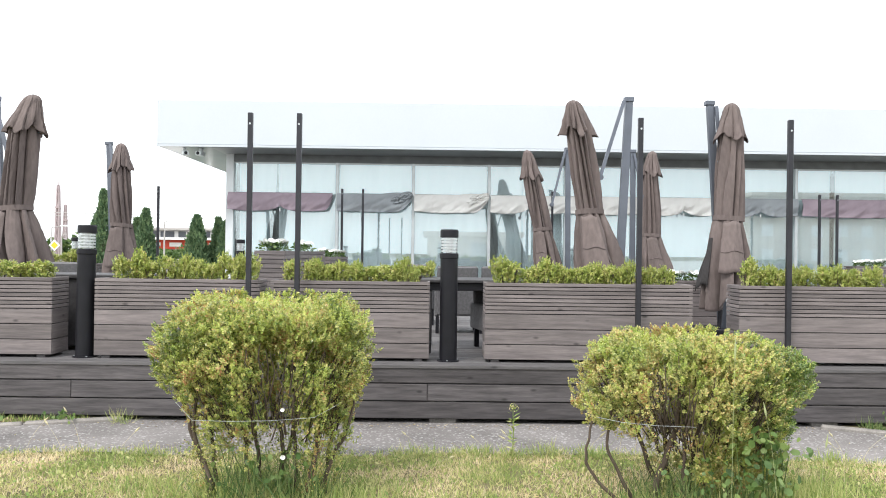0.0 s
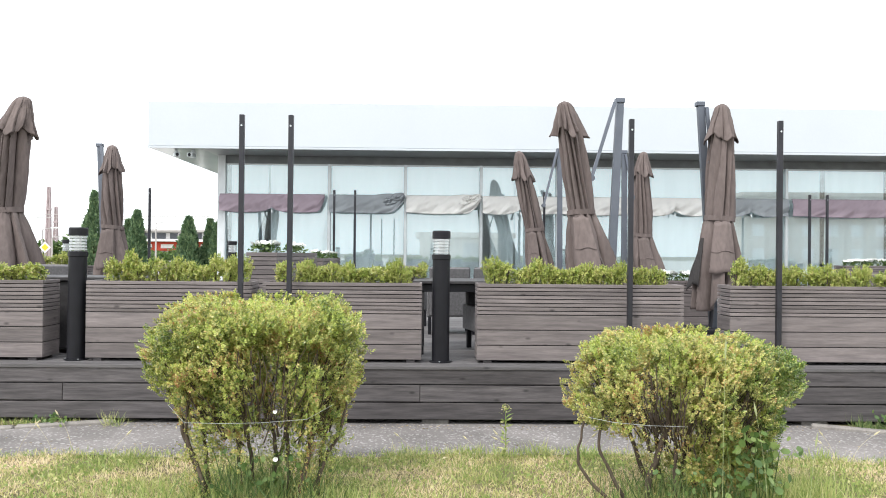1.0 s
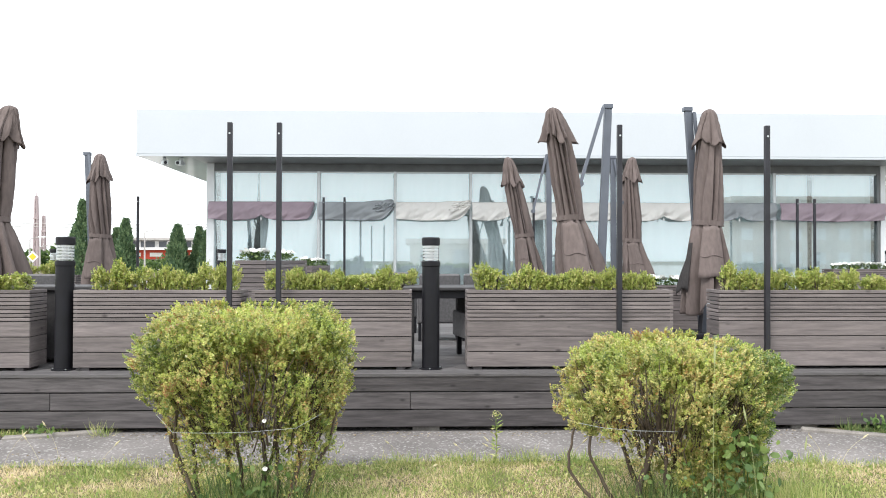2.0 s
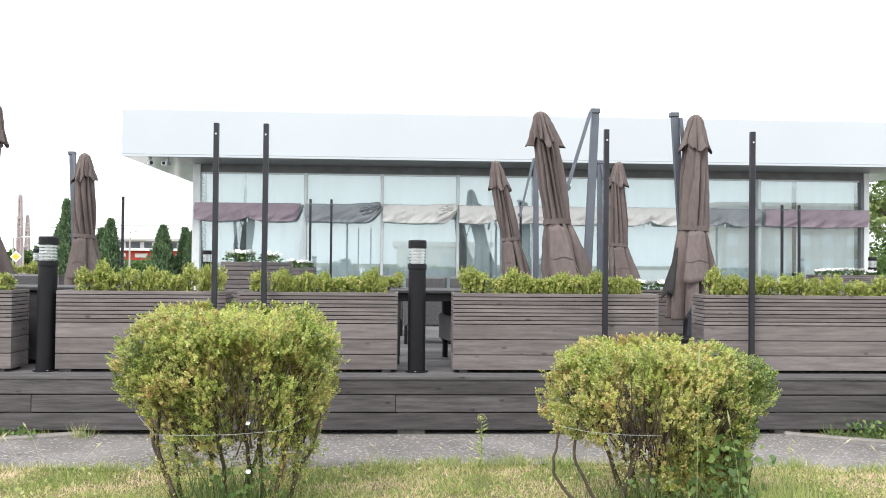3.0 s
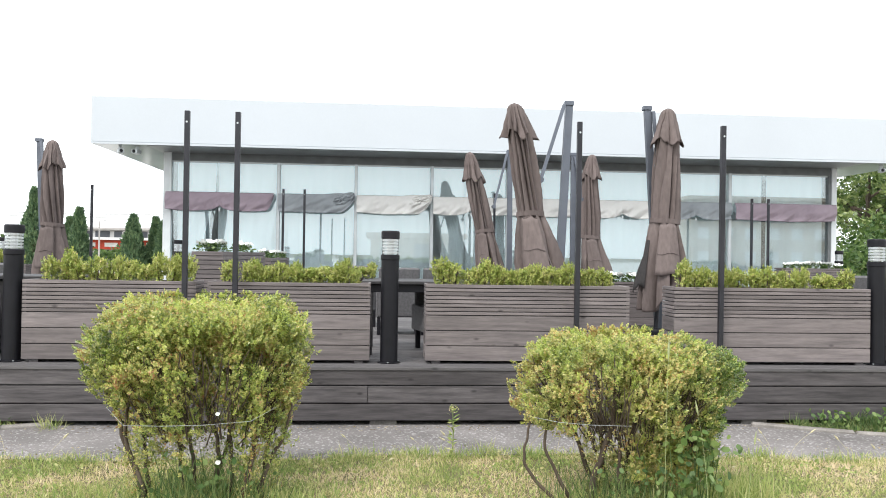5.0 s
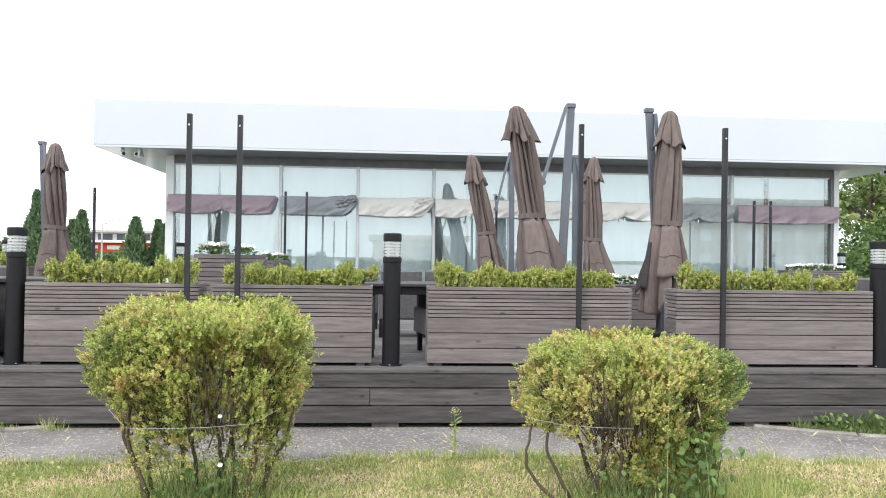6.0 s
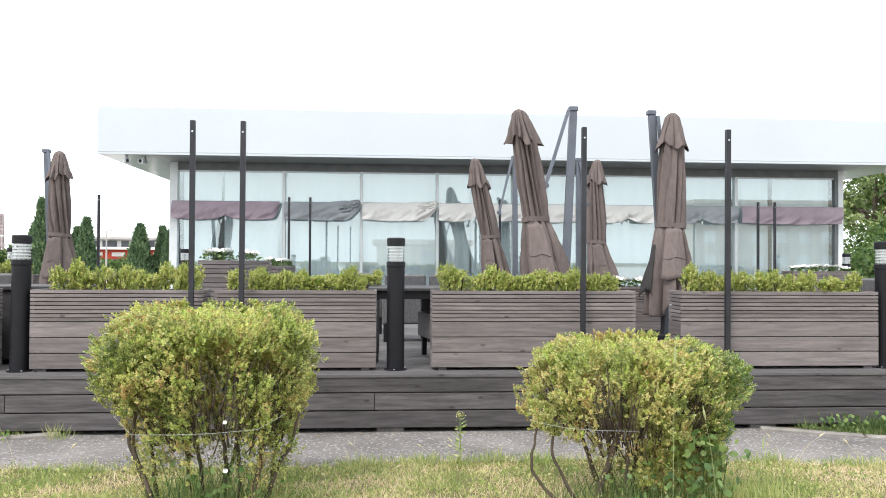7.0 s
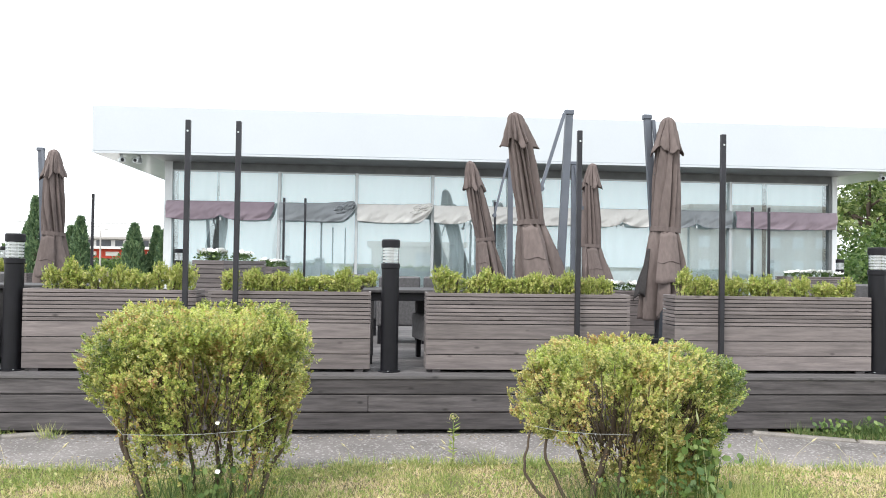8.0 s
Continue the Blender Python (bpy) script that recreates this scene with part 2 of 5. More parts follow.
def asphalt_material():
    m = material("worn_asphalt_path", (0.166, 0.152, 0.146), 0.92, 0, 0.22, 1.8, 55, 0.7, second=(0.24, 0.222, 0.213), dist=0.01)
    n, l = m.node_tree.nodes, m.node_tree.links
    bsdf = n["Principled BSDF"]
    src = bsdf.inputs["Base Color"].links[0].from_socket
    tc = n.new("ShaderNodeTexCoord")
    vo = n.new("ShaderNodeTexVoronoi")
    vo.inputs["Scale"].default_value = 70.0
    l.new(tc.outputs["Object"], vo.inputs["Vector"])
    sep = n.new("ShaderNodeSeparateColor")
    l.new(vo.outputs["Color"], sep.inputs[0])
    rg = n.new("ShaderNodeMapRange")
    rg.inputs[1].default_value, rg.inputs[2].default_value = 0.82, 1.0
    rg.inputs[3].default_value, rg.inputs[4].default_value = 0.0, 0.55
    l.new(sep.outputs[0], rg.inputs[0])
    mx = n.new("ShaderNodeMix")
    mx.data_type = "RGBA"
    mx.inputs[7].default_value = (0.58, 0.56, 0.55, 1)
    l.new(rg.outputs[0], mx.inputs[0])
    l.new(src, mx.inputs[6])
    l.new(mx.outputs[2], bsdf.inputs["Base Color"])
    return m


M_PATH = asphalt_material()


# ---------- building blocks ----------
def part(name, bm, mat, parent=None, label="", smooth=False):
    me = bpy.data.meshes.new(name)
    bm.to_mesh(me)
    bm.free()
    me.materials.append(mat)
    if smooth:
        me.shade_smooth()
    ob = new(name, me)
    ob.parent = parent
    if label:
        tagged(ob, label)
    return ob


def thing(name, label, category, x=0, y=0, z=0, rz=0, group="", kind=""):
    ob = new(name)
    ob.matrix_basis = pose(x, y, z, 0, 0, rz)
    return tagged(ob, label, category, group, kind)


def box(bm, x0, x1, y0, y1, z0, z1, bevel=0.0):
    r = bmesh.ops.create_cube(bm, size=1, matrix=Matrix.LocRotScale(((x0 + x1) / 2, (y0 + y1) / 2, (z0 + z1) / 2), None, (x1 - x0, y1 - y0, z1 - z0)))
    if bevel:
        es = list({e for v in r["verts"] for e in v.link_edges})
        bmesh.ops.bevel(bm, geom=es, offset=bevel, segments=1, affect="EDGES")
    return bm


BOARDS = {}


def board(name, parent, mat, length, thick, height, m, bevel=0.003):
    """One board, its length along local x; boards of one size share a mesh."""
    key = (round(length, 3), round(thick, 3), round(height, 3), mat.name)
    if key not in BOARDS:
        bm = box(bmesh.new(), -length / 2, length / 2, -thick / 2, thick / 2, -height / 2, height / 2, bevel)
        me = bpy.data.meshes.new(name)
        bm.to_mesh(me)
        bm.free()
        me.materials.append(mat)
        BOARDS[key] = me
    ob = new(name, BOARDS[key])
    ob.parent = parent
    ob.matrix_basis = m
    return ob


def ring(bm, c, ax, r, seg, squash=1.0, twist=0.0):
    ax = Vector(ax).normalized()
    u = ax.cross(Vector((0, 1, 0.01))).normalized()
    v = ax.cross(u)
    return [bm.verts.new(Vector(c) + r * (math.cos(a) * u + squash * math.sin(a) * v)) for a in (2 * math.pi * i / seg + twist for i in range(seg))]


def tube(bm, pts, radii, seg=8, squash=1.0, twist=0.0, caps=True):
    pts = [Vector(p) for p in pts]
    rings = []
    for i, p in enumerate(pts):
        d = pts[min(i + 1, len(pts) - 1)] - pts[max(i - 1, 0)]
        rings.append(ring(bm, p, d, radii[i], seg, squash, twist))
    for a, b in zip(rings, rings[1:]):
        for i in range(seg):
            bm.faces.new((a[i], a[(i + 1) % seg], b[(i + 1) % seg], b[i]))
    if caps:
        bm.faces.new(rings[0][::-1])
        bm.faces.new(rings[-1])
    return bm


def lathe(bm, profile, seg=24, x=0.0, y=0.0):
    """A turned body from (radius, height) pairs."""
    rings = [[bm.verts.new((x + r * math.cos(2 * math.pi * i / seg), y + r * math.sin(2 * math.pi * i / seg), z)) for i in range(seg)] for r, z in profile]
    for a, b in zip(rings, rings[1:]):
        for i in range(seg):
            bm.faces.new((a[i], a[(i + 1) % seg], b[(i + 1) % seg], b[i]))
    bm.faces.new(rings[0][::-1])
    bm.faces.new(rings[-1])
    return bm


def leaves_mesh(name, mat, centres, normals, length, width, rng, parent=None, spread=0.9, label="", sides=4, flat=None):
    """Many small leaves, each a bent four-sided blade, in one mesh."""
    n = len(centres)
    nrm = normals + rng.normal(0, spread, (n, 3))
    nrm /= np.linalg.norm(nrm, axis=1, keepdims=True) + 1e-9
    other = rng.normal(0, 1, (n, 3))
    if flat is not None:
        other = other * flat + np.array([0.0, 0.0, 1.0])
    side = np.cross(other, nrm)
    side /= np.linalg.norm(side, axis=1, keepdims=True) + 1e-9
    up = np.cross(side, nrm)
    L = (length * rng.uniform(0.65, 1.25, n))[:, None]
    W = (width * rng.uniform(0.7, 1.2, n))[:, None]
    tip = centres + nrm * L
    if sides == 4:
        mid = centres + nrm * L * 0.5 + up * L * 0.1
        v = np.stack([centres, mid + side * W / 2, tip, mid - side * W / 2], 1).reshape(-1, 3)
    else:
        m1 = centres + nrm * L * 0.30 + up * L * 0.08
        m2 = centres + nrm * L * 0.78 + up * L * 0.08
        v = np.stack([centres, m1 + side * W * 0.46, m2 + side * W * 0.42, tip, m2 - side * W * 0.42, m1 - side * W * 0.46], 1).reshape(-1, 3)
    me = bpy.data.meshes.new(name)
    me.vertices.add(sides * n)
    me.vertices.foreach_set("co", v.astype(np.float32).ravel())
    me.loops.add(sides * n)
    me.loops.foreach_set("vertex_index", np.arange(sides * n, dtype=np.int32))
    me.polygons.add(n)
    me.polygons.foreach_set("loop_start", np.arange(0, sides * n, sides, dtype=np.int32))
    me.update(calc_edges=True)
    me.validate()
    me.materials.append(mat)
    ob = new(name, me)
    ob.parent = parent
    if label:
        tagged(ob, label)
    return ob


def sprigs(name, mat, base, lean, length, leaf, width, per, rng, parent=None, label="", open_=0.75):
    """Leafy shoots in one mesh: leaves set in turns round each shoot, cupped towards its tip."""
    n = len(base)
    ax = lean / (np.linalg.norm(lean, axis=1, keepdims=True) + 1e-9)
    ref = np.where(np.abs(ax[:, 2:3]) > 0.9, np.array([[1.0, 0.0, 0.0]]), np.array([[0.0, 0.0, 1.0]]))
    u = np.cross(ax, ref)
    u /= np.linalg.norm(u, axis=1, keepdims=True) + 1e-9
    w = np.cross(ax, u)
    L = length * rng.uniform(0.6, 1.3, n)
    turn = rng.uniform(0, 6.28, n)
    out = []
    for k in range(per):
        f = (k + 0.5) / per
        a = (turn + 2.4 * k + rng.normal(0, 0.25, n))[:, None]
        rad = np.cos(a) * u + np.sin(a) * w
        p = base + ax * (L * f)[:, None]
        d = rad * (open_ + 0.5 - 0.75 * f) + ax * (0.35 + 0.75 * f) + rng.normal(0, 0.16, (n, 3))
        d /= np.linalg.norm(d, axis=1, keepdims=True) + 1e-9
        sd = np.cross(ax, d) + rng.normal(0, 0.15, (n, 3))
        sd /= np.linalg.norm(sd, axis=1, keepdims=True) + 1e-9
        up = np.cross(d, sd)
        size = (rng.uniform(0.7, 1.2, n) * (1.0 - 0.35 * f))[:, None]
        ll, ww = leaf * size, width * size
        m1 = p + d * ll * 0.30 - up * ll * 0.05
        m2 = p + d * ll * 0.74 - up * ll * 0.05
        out.append(np.stack([p, m1 + sd * ww * 0.46, m2 + sd * ww * 0.44, p + d * ll + up * ll * 0.06, m2 - sd * ww * 0.44, m1 - sd * ww * 0.46], 1))
    v = np.concatenate(out).reshape(-1, 3)
    m = len(v) // 6
    me = bpy.data.meshes.new(name)
    me.vertices.add(6 * m)
    me.vertices.foreach_set("co", v.astype(np.float32).ravel())
    me.loops.add(6 * m)
    me.loops.foreach_set("vertex_index", np.arange(6 * m, dtype=np.int32))
    me.polygons.add(m)
    me.polygons.foreach_set("loop_start", np.arange(0, 6 * m, 6, dtype=np.int32))
    me.update(calc_edges=True)
    me.validate()
    me.materials.append(mat)
    ob = new(name, me)
    ob.parent = parent
    if label:
        tagged(ob, label)
    return ob


# ---------- ground, path, kerbs ----------
G = 0.13          # height of the ground
DECK = 0.60       # top of the terrace
FRONT = 7.10      # front face of the terrace


def sheet(name, mat, x0, x1, y0, y1, z, label, nx=1, ny=1, category="ground"):
    bm = bmesh.new()
    vs = [[bm.verts.new((x0 + (x1 - x0) * i / nx, y0 + (y1 - y0) * j / ny, z)) for i in range(nx + 1)] for j in range(ny + 1)]
    for j in range(ny):
        for i in range(nx):
            bm.faces.new((vs[j][i], vs[j][i + 1], vs[j + 1][i + 1], vs[j + 1][i]))
    return tagged(part(name, bm, mat), label, category, kind="structure")


sheet("ground", M_GROUND, -1500, 1500, -1500, 1500, G - 0.012, "dry lawn soil with straw patches reaching the horizon")


# Added pale ground that bounces light up to the soffit.
sheet("paving", M_PALEGROUND, -60, 60, 17.0, 54, G - 0.004, "pale ground sheet added to bounce light up to the soffit", category="paving")
# Unseen pale ground behind the viewpoint, added to lighten what the panes mirror.
sheet("car_park", M_PALEGROUND, -160, 160, -200, -7, G - 0.004, "unseen pale ground sheet added to brighten the window reflections", category="paving")


def path_edge(x):
    """Where the lawn meets the path."""
    return 6.12 - 0.012 * (x - 0.3) ** 2 + 0.05 * math.sin(1.7 * x) + 0.03 * math.sin(5.1 * x + 1)


def path_strip():
    bm = bmesh.new()
    xs = [-14 + 0.1 * i for i in range(290)]
    a = [bm.verts.new((x, max(path_edge(x), 4.6), G)) for x in xs]
    b = [bm.verts.new((x, 7.9, G)) for x in xs]
    for i in range(len(xs) - 1):
        bm.faces.new((a[i], a[i + 1], b[i + 1], b[i]))
    tagged(part("path", bm, M_PATH), "worn grey asphalt footpath with pale stone grains", "path", kind="structure")


path_strip()


def kerb_line(x0, y0, x1, y1, count):
    d = Vector((x1 - x0, y1 - y0, 0))
    ang = math.degrees(math.atan2(d.y, d.x))
    kerb = thing("kerb", "weathered concrete edging beside the asphalt path", "kerb", kind="structure")
    step = d.length / count
    for i in range(count):
        p = Vector((x0, y0, 0)) + d * ((i + 0.5) / count)
        board("kerbstone", kerb, M_STONE, step - 0.012, 0.075, 0.14, pose(p.x, p.y, G - 0.046 + 0.005 * random.uniform(-1, 1), 0, random.uniform(-1, 1), ang + random.uniform(-0.8, 0.8)), 0.012)


kerb_line(-2.45, 7.10, -7.4, 5.68, 7)
kerb_line(3.13, 7.06, 8.2, 4.98, 7)


def soil_strip(corners, label):
    bm = bmesh.new()
    bm.faces.new([bm.verts.new((x, y, G + 0.006)) for x, y in corners])
    tagged(part("soil_strip", bm, M_GROUND), label, "ground", kind="structure")


soil_strip([(-2.45, 7.16), (-7.4, 7.16), (-7.4, 5.80)], "dry soil strip between kerb and terrace")
soil_strip([(3.2, 7.08), (8.2, 5.04), (8.2, 7.17), (3.2, 7.17)], "weedy soil strip between kerb and terrace")

# ---------- terrace ----------
terrace = thing("terrace_deck", "dark stained timber terrace with plank floor", "terrace", kind="structure")
DX0, DX1, DY1 = -9.5, 12.0, 16.9
for row in range(3):
    z = 0.165 + 0.1425 * row + 0.07
    first_joint = (-1.0, -0.027, -1.32)[row]
    edges = [DX0] + [first_joint + 2.86 * k for k in range(-3, 5) if DX0 < first_joint + 2.86 * k < DX1] + [DX1]
    for a, b in zip(edges, edges[1:]):
        if b - a > 0.05:
            board("fascia_board", terrace, M_FASCIA, b - a - 0.004, 0.028, 0.132, pose((a + b) / 2, FRONT + 0.014 + 0.003 * random.random(), z))
pitch = 0.145
for i in range(int((DY1 - FRONT) / pitch)):
    y = FRONT - 0.012 + pitch * (i + 0.5)
    board("floor_plank", terrace, M_DECK, DX1 - DX0, pitch - 0.006, 0.028, pose((DX0 + DX1) / 2, y, DECK - 0.014 - 0.002 * random.random()))
bm = bmesh.new()
box(bm, DX0, DX1, FRONT + 0.05, DY1, 0.36, DECK - 0.032)
part("joists", bm, M_FASCIA, terrace)
for i in range(14):
    x = -9.2 + 1.55 * i
    bm = box(bmesh.new(), x - 0.11, x + 0.11, FRONT + 0.03, FRONT + 0.25, G - 0.01, 0.36, 0.008)
    part("support_block", bm, M_BLOCK, terrace)
bm = box(bmesh.new(), DX0, DX1, FRONT + 0.75, FRONT + 0.8, G, 0.36)
part("back_skirt", bm, M_BLOCK, terrace)


# ---------- planters ----------
def planter(x0, x1, y0, depth=0.30, z0=DECK, thin=8, wide=3, label="grey stained plank planter box with slatted top band", group="terrace planters", foot=0.022, slat=0.0325):
    """A trough of boards: wide ones below, narrow slats above. x0, x1 are its ends."""
    w = x1 - x0
    p = thing("planter_box", label, "planter", (x0 + x1) / 2, y0, z0, group=group)
    z = foot
    rows = [0.127] * wide + [slat] * thin
    for k, h in enumerate(rows):
        g = 0.007 if h > 0.1 else (0.005, 0.0085)[k % 2]
        name = "plank" if h > 0.1 else "slat"
        out = 0.0015 * random.random()
        board(name, p, M_PLANTER, w, 0.02, h - g, pose(0, 0.01 - out, z + h / 2), 0.002)
        board(name, p, M_PLANTER, w, 0.02, h - g, pose(0, depth - 0.01, z + h / 2, 0, 0, 180), 0.002)
        for s in (-1, 1):
            board(name, p, M_PLANTER, depth - 0.044, 0.02, h - g, pose(s * (w / 2 - 0.0102), depth / 2, z + h / 2, 0, 0, 90 * s), 0.002)
        z += h
    bm = box(bmesh.new(), -w / 2 + 0.022, w / 2 - 0.022, 0.022, depth - 0.022, foot + 0.01, z - 0.05)
    part("liner", bm, M_BLACK, p)
    bm = box(bmesh.new(), -w / 2 + 0.024, w / 2 - 0.024, 0.024, depth - 0.024, z - 0.05, z - 0.03)
    part("soil", bm, M_SOIL, p, "dark potting soil")
    for s in (-1, 1):
        bm = box(bmesh.new(), s * (w / 2 - 0.09) - 0.035, s * (w / 2 - 0.09) + 0.035, 0.015, depth - 0.015, 0, foot)
        part("foot", bm, M_FASCIA, p)
    return p


PY = 7.29
FRONT_BOXES = [(-5.05, -3.14), (-2.79, -1.43), (-1.34, -0.02), (0.44, 2.17), (2.56, 4.31), (4.55, 6.3)]
for a, b in FRONT_BOXES:
    planter(a, b, PY)
planter(2.2, 3.62, 10.6, thin=6)
planter(-1.915, -1.587, 9.2, 3.05, thin=10, label="tall grey stained plank planter with white flowers", foot=0.048, slat=0.048)
planter(-1.86, -1.525, 12.4, 2.3, thin=8, label="long grey stained plank planter with white flowers", foot=0.06, slat=0.048)
planter(7.36, 8.6, 14.5, 0.42, thin=7, wide=4, label="tall grey stained plank planter with white flowers", foot=0.03)
planter(-7.2, -5.6, 13.9, 0.32)


# ---------- bollards, posts ----------
def bollard():
    b = thing("bollard_light", "black round bollard lamp with clear louvred head on the deck", "bollard lamp", group="bollard lamps")
    part("flange", lathe(bmesh.new(), [(0.095, 0), (0.095, 0.008), (0.08, 0.01)], 28), M_BLACK, b)
    part("post", lathe(bmesh.new(), [(0.073, 0.005), (0.073, 0.858), (0.0, 0.86)], 32), M_BLACK, b, smooth=False)
    part("collar", lathe(bmesh.new(), [(0.075, 0.855), (0.0785, 0.862), (0.0785, 0.898), (0.07, 0.902)], 32), M_BLACK, b)
    lens = part("lens", lathe(bmesh.new(), [(0.0685, 0.902), (0.0685, 1.035)], 32), M_CLEAR, b, "clear lamp lens")
    for i in range(5):
        z = 0.91 + 0.0255 * i
        part("louvre", lathe(bmesh.new(), [(0.064, z), (0.066, z + 0.003), (0.066, z + 0.015), (0.05, z + 0.018)], 28), M_LAMPWHITE, lens, "white reflector ring")
    part("core", lathe(bmesh.new(), [(0.028, 0.9), (0.028, 1.035)], 16), M_LAMPWHITE, b)
    part("cap", lathe(bmesh.new(), [(0.072, 1.033), (0.0765, 1.036), (0.0765, 1.09), (0.07, 1.1), (0.0, 1.103)], 32), M_BLACK, b)
    for k in range(3):
        a = 2.1 * k + 0.4
        part("bolt", lathe(bmesh.new(), [(0.007, 0.008), (0.007, 0.014)], 6, 0.086 * math.cos(a), 0.086 * math.sin(a)), M_ALU, b)
    return b


first = bollard()
first.matrix_basis = pose(0.14, 7.36, DECK)
for x, y, r in ((-2.895, 7.36, 40), (4.41, 7.36, 80), (-6.36, 14.8, 10), (-3.45, 14.8, 60), (8.9, 15.4, 20)):
    copy_thing(first, pose(x, y, DECK, 0, 0.4, r))


def post(height=2.03):
    p = thing("screen_post", "slim dark steel square post with a bolt hole", "post", group="screen posts")
    shaft = part("shaft", box(bmesh.new(), -0.02, 0.02, -0.02, 0.02, 0.006, height, 0.003), M_POST, p)
    part("base_plate", box(bmesh.new(), -0.045, 0.045, -0.045, 0.045, 0.0, 0.008, 0.002), M_POST, p)
    bm = bmesh.new()
    tube(bm, [(0, -0.0205, height - 0.09), (0, -0.0235, height - 0.09)], [0.008, 0.008], 10)
    part("bolt", bm, M_ALU, shaft, "bright bolt head")
    return p


first = post()
first.matrix_basis = pose(-1.50, 7.2, DECK)
for x, y, lean in ((-1.105, 7.2, 0.15), (1.69, 7.2, 0.2), (2.925, 7.2, 0.2), (-1.66, 14.85, 0), (-1.29, 14.85, 0), (6.88, 14.85, 0.1), (7.2, 14.85, 0), (-4.91, 14.8, 0), (3.54, 14.85, 0.0), (2.09, 14.85, 0)):
    copy_thing(first, pose(x, y, DECK, 0, lean, random.uniform(-3, 3)))

# ---------- pavilion ----------
WY = 16.72
WX0, WX1 = -4.22, 9.62
pav = thing("pavilion", "low flat-roofed pavilion with white fascia and glass walls", "building", kind="structure")
bm = box(bmesh.new(), -5.28, 10.75, 15.72, 26.0, 3.50, 4.345, 0.01)
part("roof_fascia", bm, M_WHITE, pav, "smooth white roof edge")
bm = box(bmesh.new(), -5.265, 10.735, 15.735, 25.98, 3.465, 3.499)
part("soffit", bm, M_SOFFIT, pav, "pale underside of the roof")
bm = box(bmesh.new(), -5.28, 10.75, 15.715, 15.735, 3.462, 3.499)
part("drip_edge", bm, M_WHITE, pav)
bm = box(bmesh.new(), WX0 - 0.05, WX1 + 0.05, 15.76, WY + 0.02, 3.455, 3.464)
part("soffit_trim", bm, M_TRIM, pav, "grey panel under the roof edge")
bm = box(bmesh.new(), WX0, WX1, WY, WY + 0.12, 3.30, 3.454)
part("window_head", bm, M_DARKALU, pav, "dark window head rail")
for x0, x1 in ((WX0, WX0 + 0.15), (WX1 - 0.11, WX1)):
    bm = box(bmesh.new(), x0, x1, WY - 0.03, WY + 0.12, DECK, 3.464, 0.004)
    part("corner_post", bm, M_PALEALU, pav)
bm = box(bmesh.new(), WX1 - 0.17, WX1 - 0.112, WY - 0.01, WY + 0.1, DECK + 0.08, 3.298, 0.003)
part("jamb", bm, M_DARKALU, pav, "dark window jamb")
bm = box(bmesh.new(), WX0, WX1, WY - 0.02, WY + 0.12, DECK, DECK + 0.08)
part("sill", bm, M_ALU, pav)
MULL = [WX0 + 0.15, -1.99, -0.45, 1.083, 2.63, 4.19, 5.75, 7.31, WX1 - 0.11]
for k, (a, b) in enumerate(zip(MULL, MULL[1:])):
    w = new("window")
    w.parent = pav
    bm = box(bmesh.new(), a + 0.03 if k else a, b - 0.03, WY + 0.05, WY + 0.058, DECK + 0.08, 3.30)
    ob = part("pane", bm, M_GLASS, w, "pale teal reflective glass")
    bm = bmesh.new()
    if k:
        box(bm, a - 0.03, a + 0.03, WY - 0.02, WY + 0.1, DECK + 0.08, 3.30, 0.003)
    box(bm, a + 0.03 if k else a, b - 0.03, WY + 0.03, WY + 0.08, 3.27, 3.299)
    part("frame", bm, M_ALU, w)
# glazed left return and solid rear
bm = box(bmesh.new(), WX0 + 0.05, WX0 + 0.058, WY + 0.12, 25.0, DECK, 3.464)
part("side_pane", bm, M_GLASS, pav)
for y in (18.6, 20.5, 22.4, 24.3):
    part("side_mullion", box(bmesh.new(), WX0 + 0.01, WX0 + 0.11, y, y + 0.06, DECK, 3.464), M_ALU, pav)
# Pale wall added close behind the curtains to brighten their gaps.
part("partition", box(bmesh.new(), WX0 + 1.4, WX1 - 1.2, 19.6, 19.75, DECK, 3.464), M_INSIDE, pav)
part("rear_wall", box(bmesh.new(), WX0 + 0.1, WX1 - 0.1, 25.05, 25.25, DECK, 3.464), M_INSIDE, pav)
for i in range(8):
    x = WX0 + 0.1 + i * (WX1 - WX0 - 0.26) / 7
    part("rear_mullion", box(bmesh.new(), x, x + 0.06, 25.0, 25.1, DECK, 3.464), M_ALU, pav)
# Unseen end wall, made of glass to let more daylight into the room.
part("daylight_pane", box(bmesh.new(), WX1 - 0.058, WX1 - 0.05, WY + 0.12, 25.0, DECK, 3.464), M_GLASS, pav)
for y in (18.6, 20.5, 22.4, 24.3):
    part("end_mullion", box(bmesh.new(), WX1 - 0.11, WX1 - 0.01, y, y + 0.06, DECK, 3.464), M_ALU, pav)
part("floor_slab", box(bmesh.new(), WX0, WX1, WY, 25.0, G, DECK - 0.002), M_INSIDE, pav)

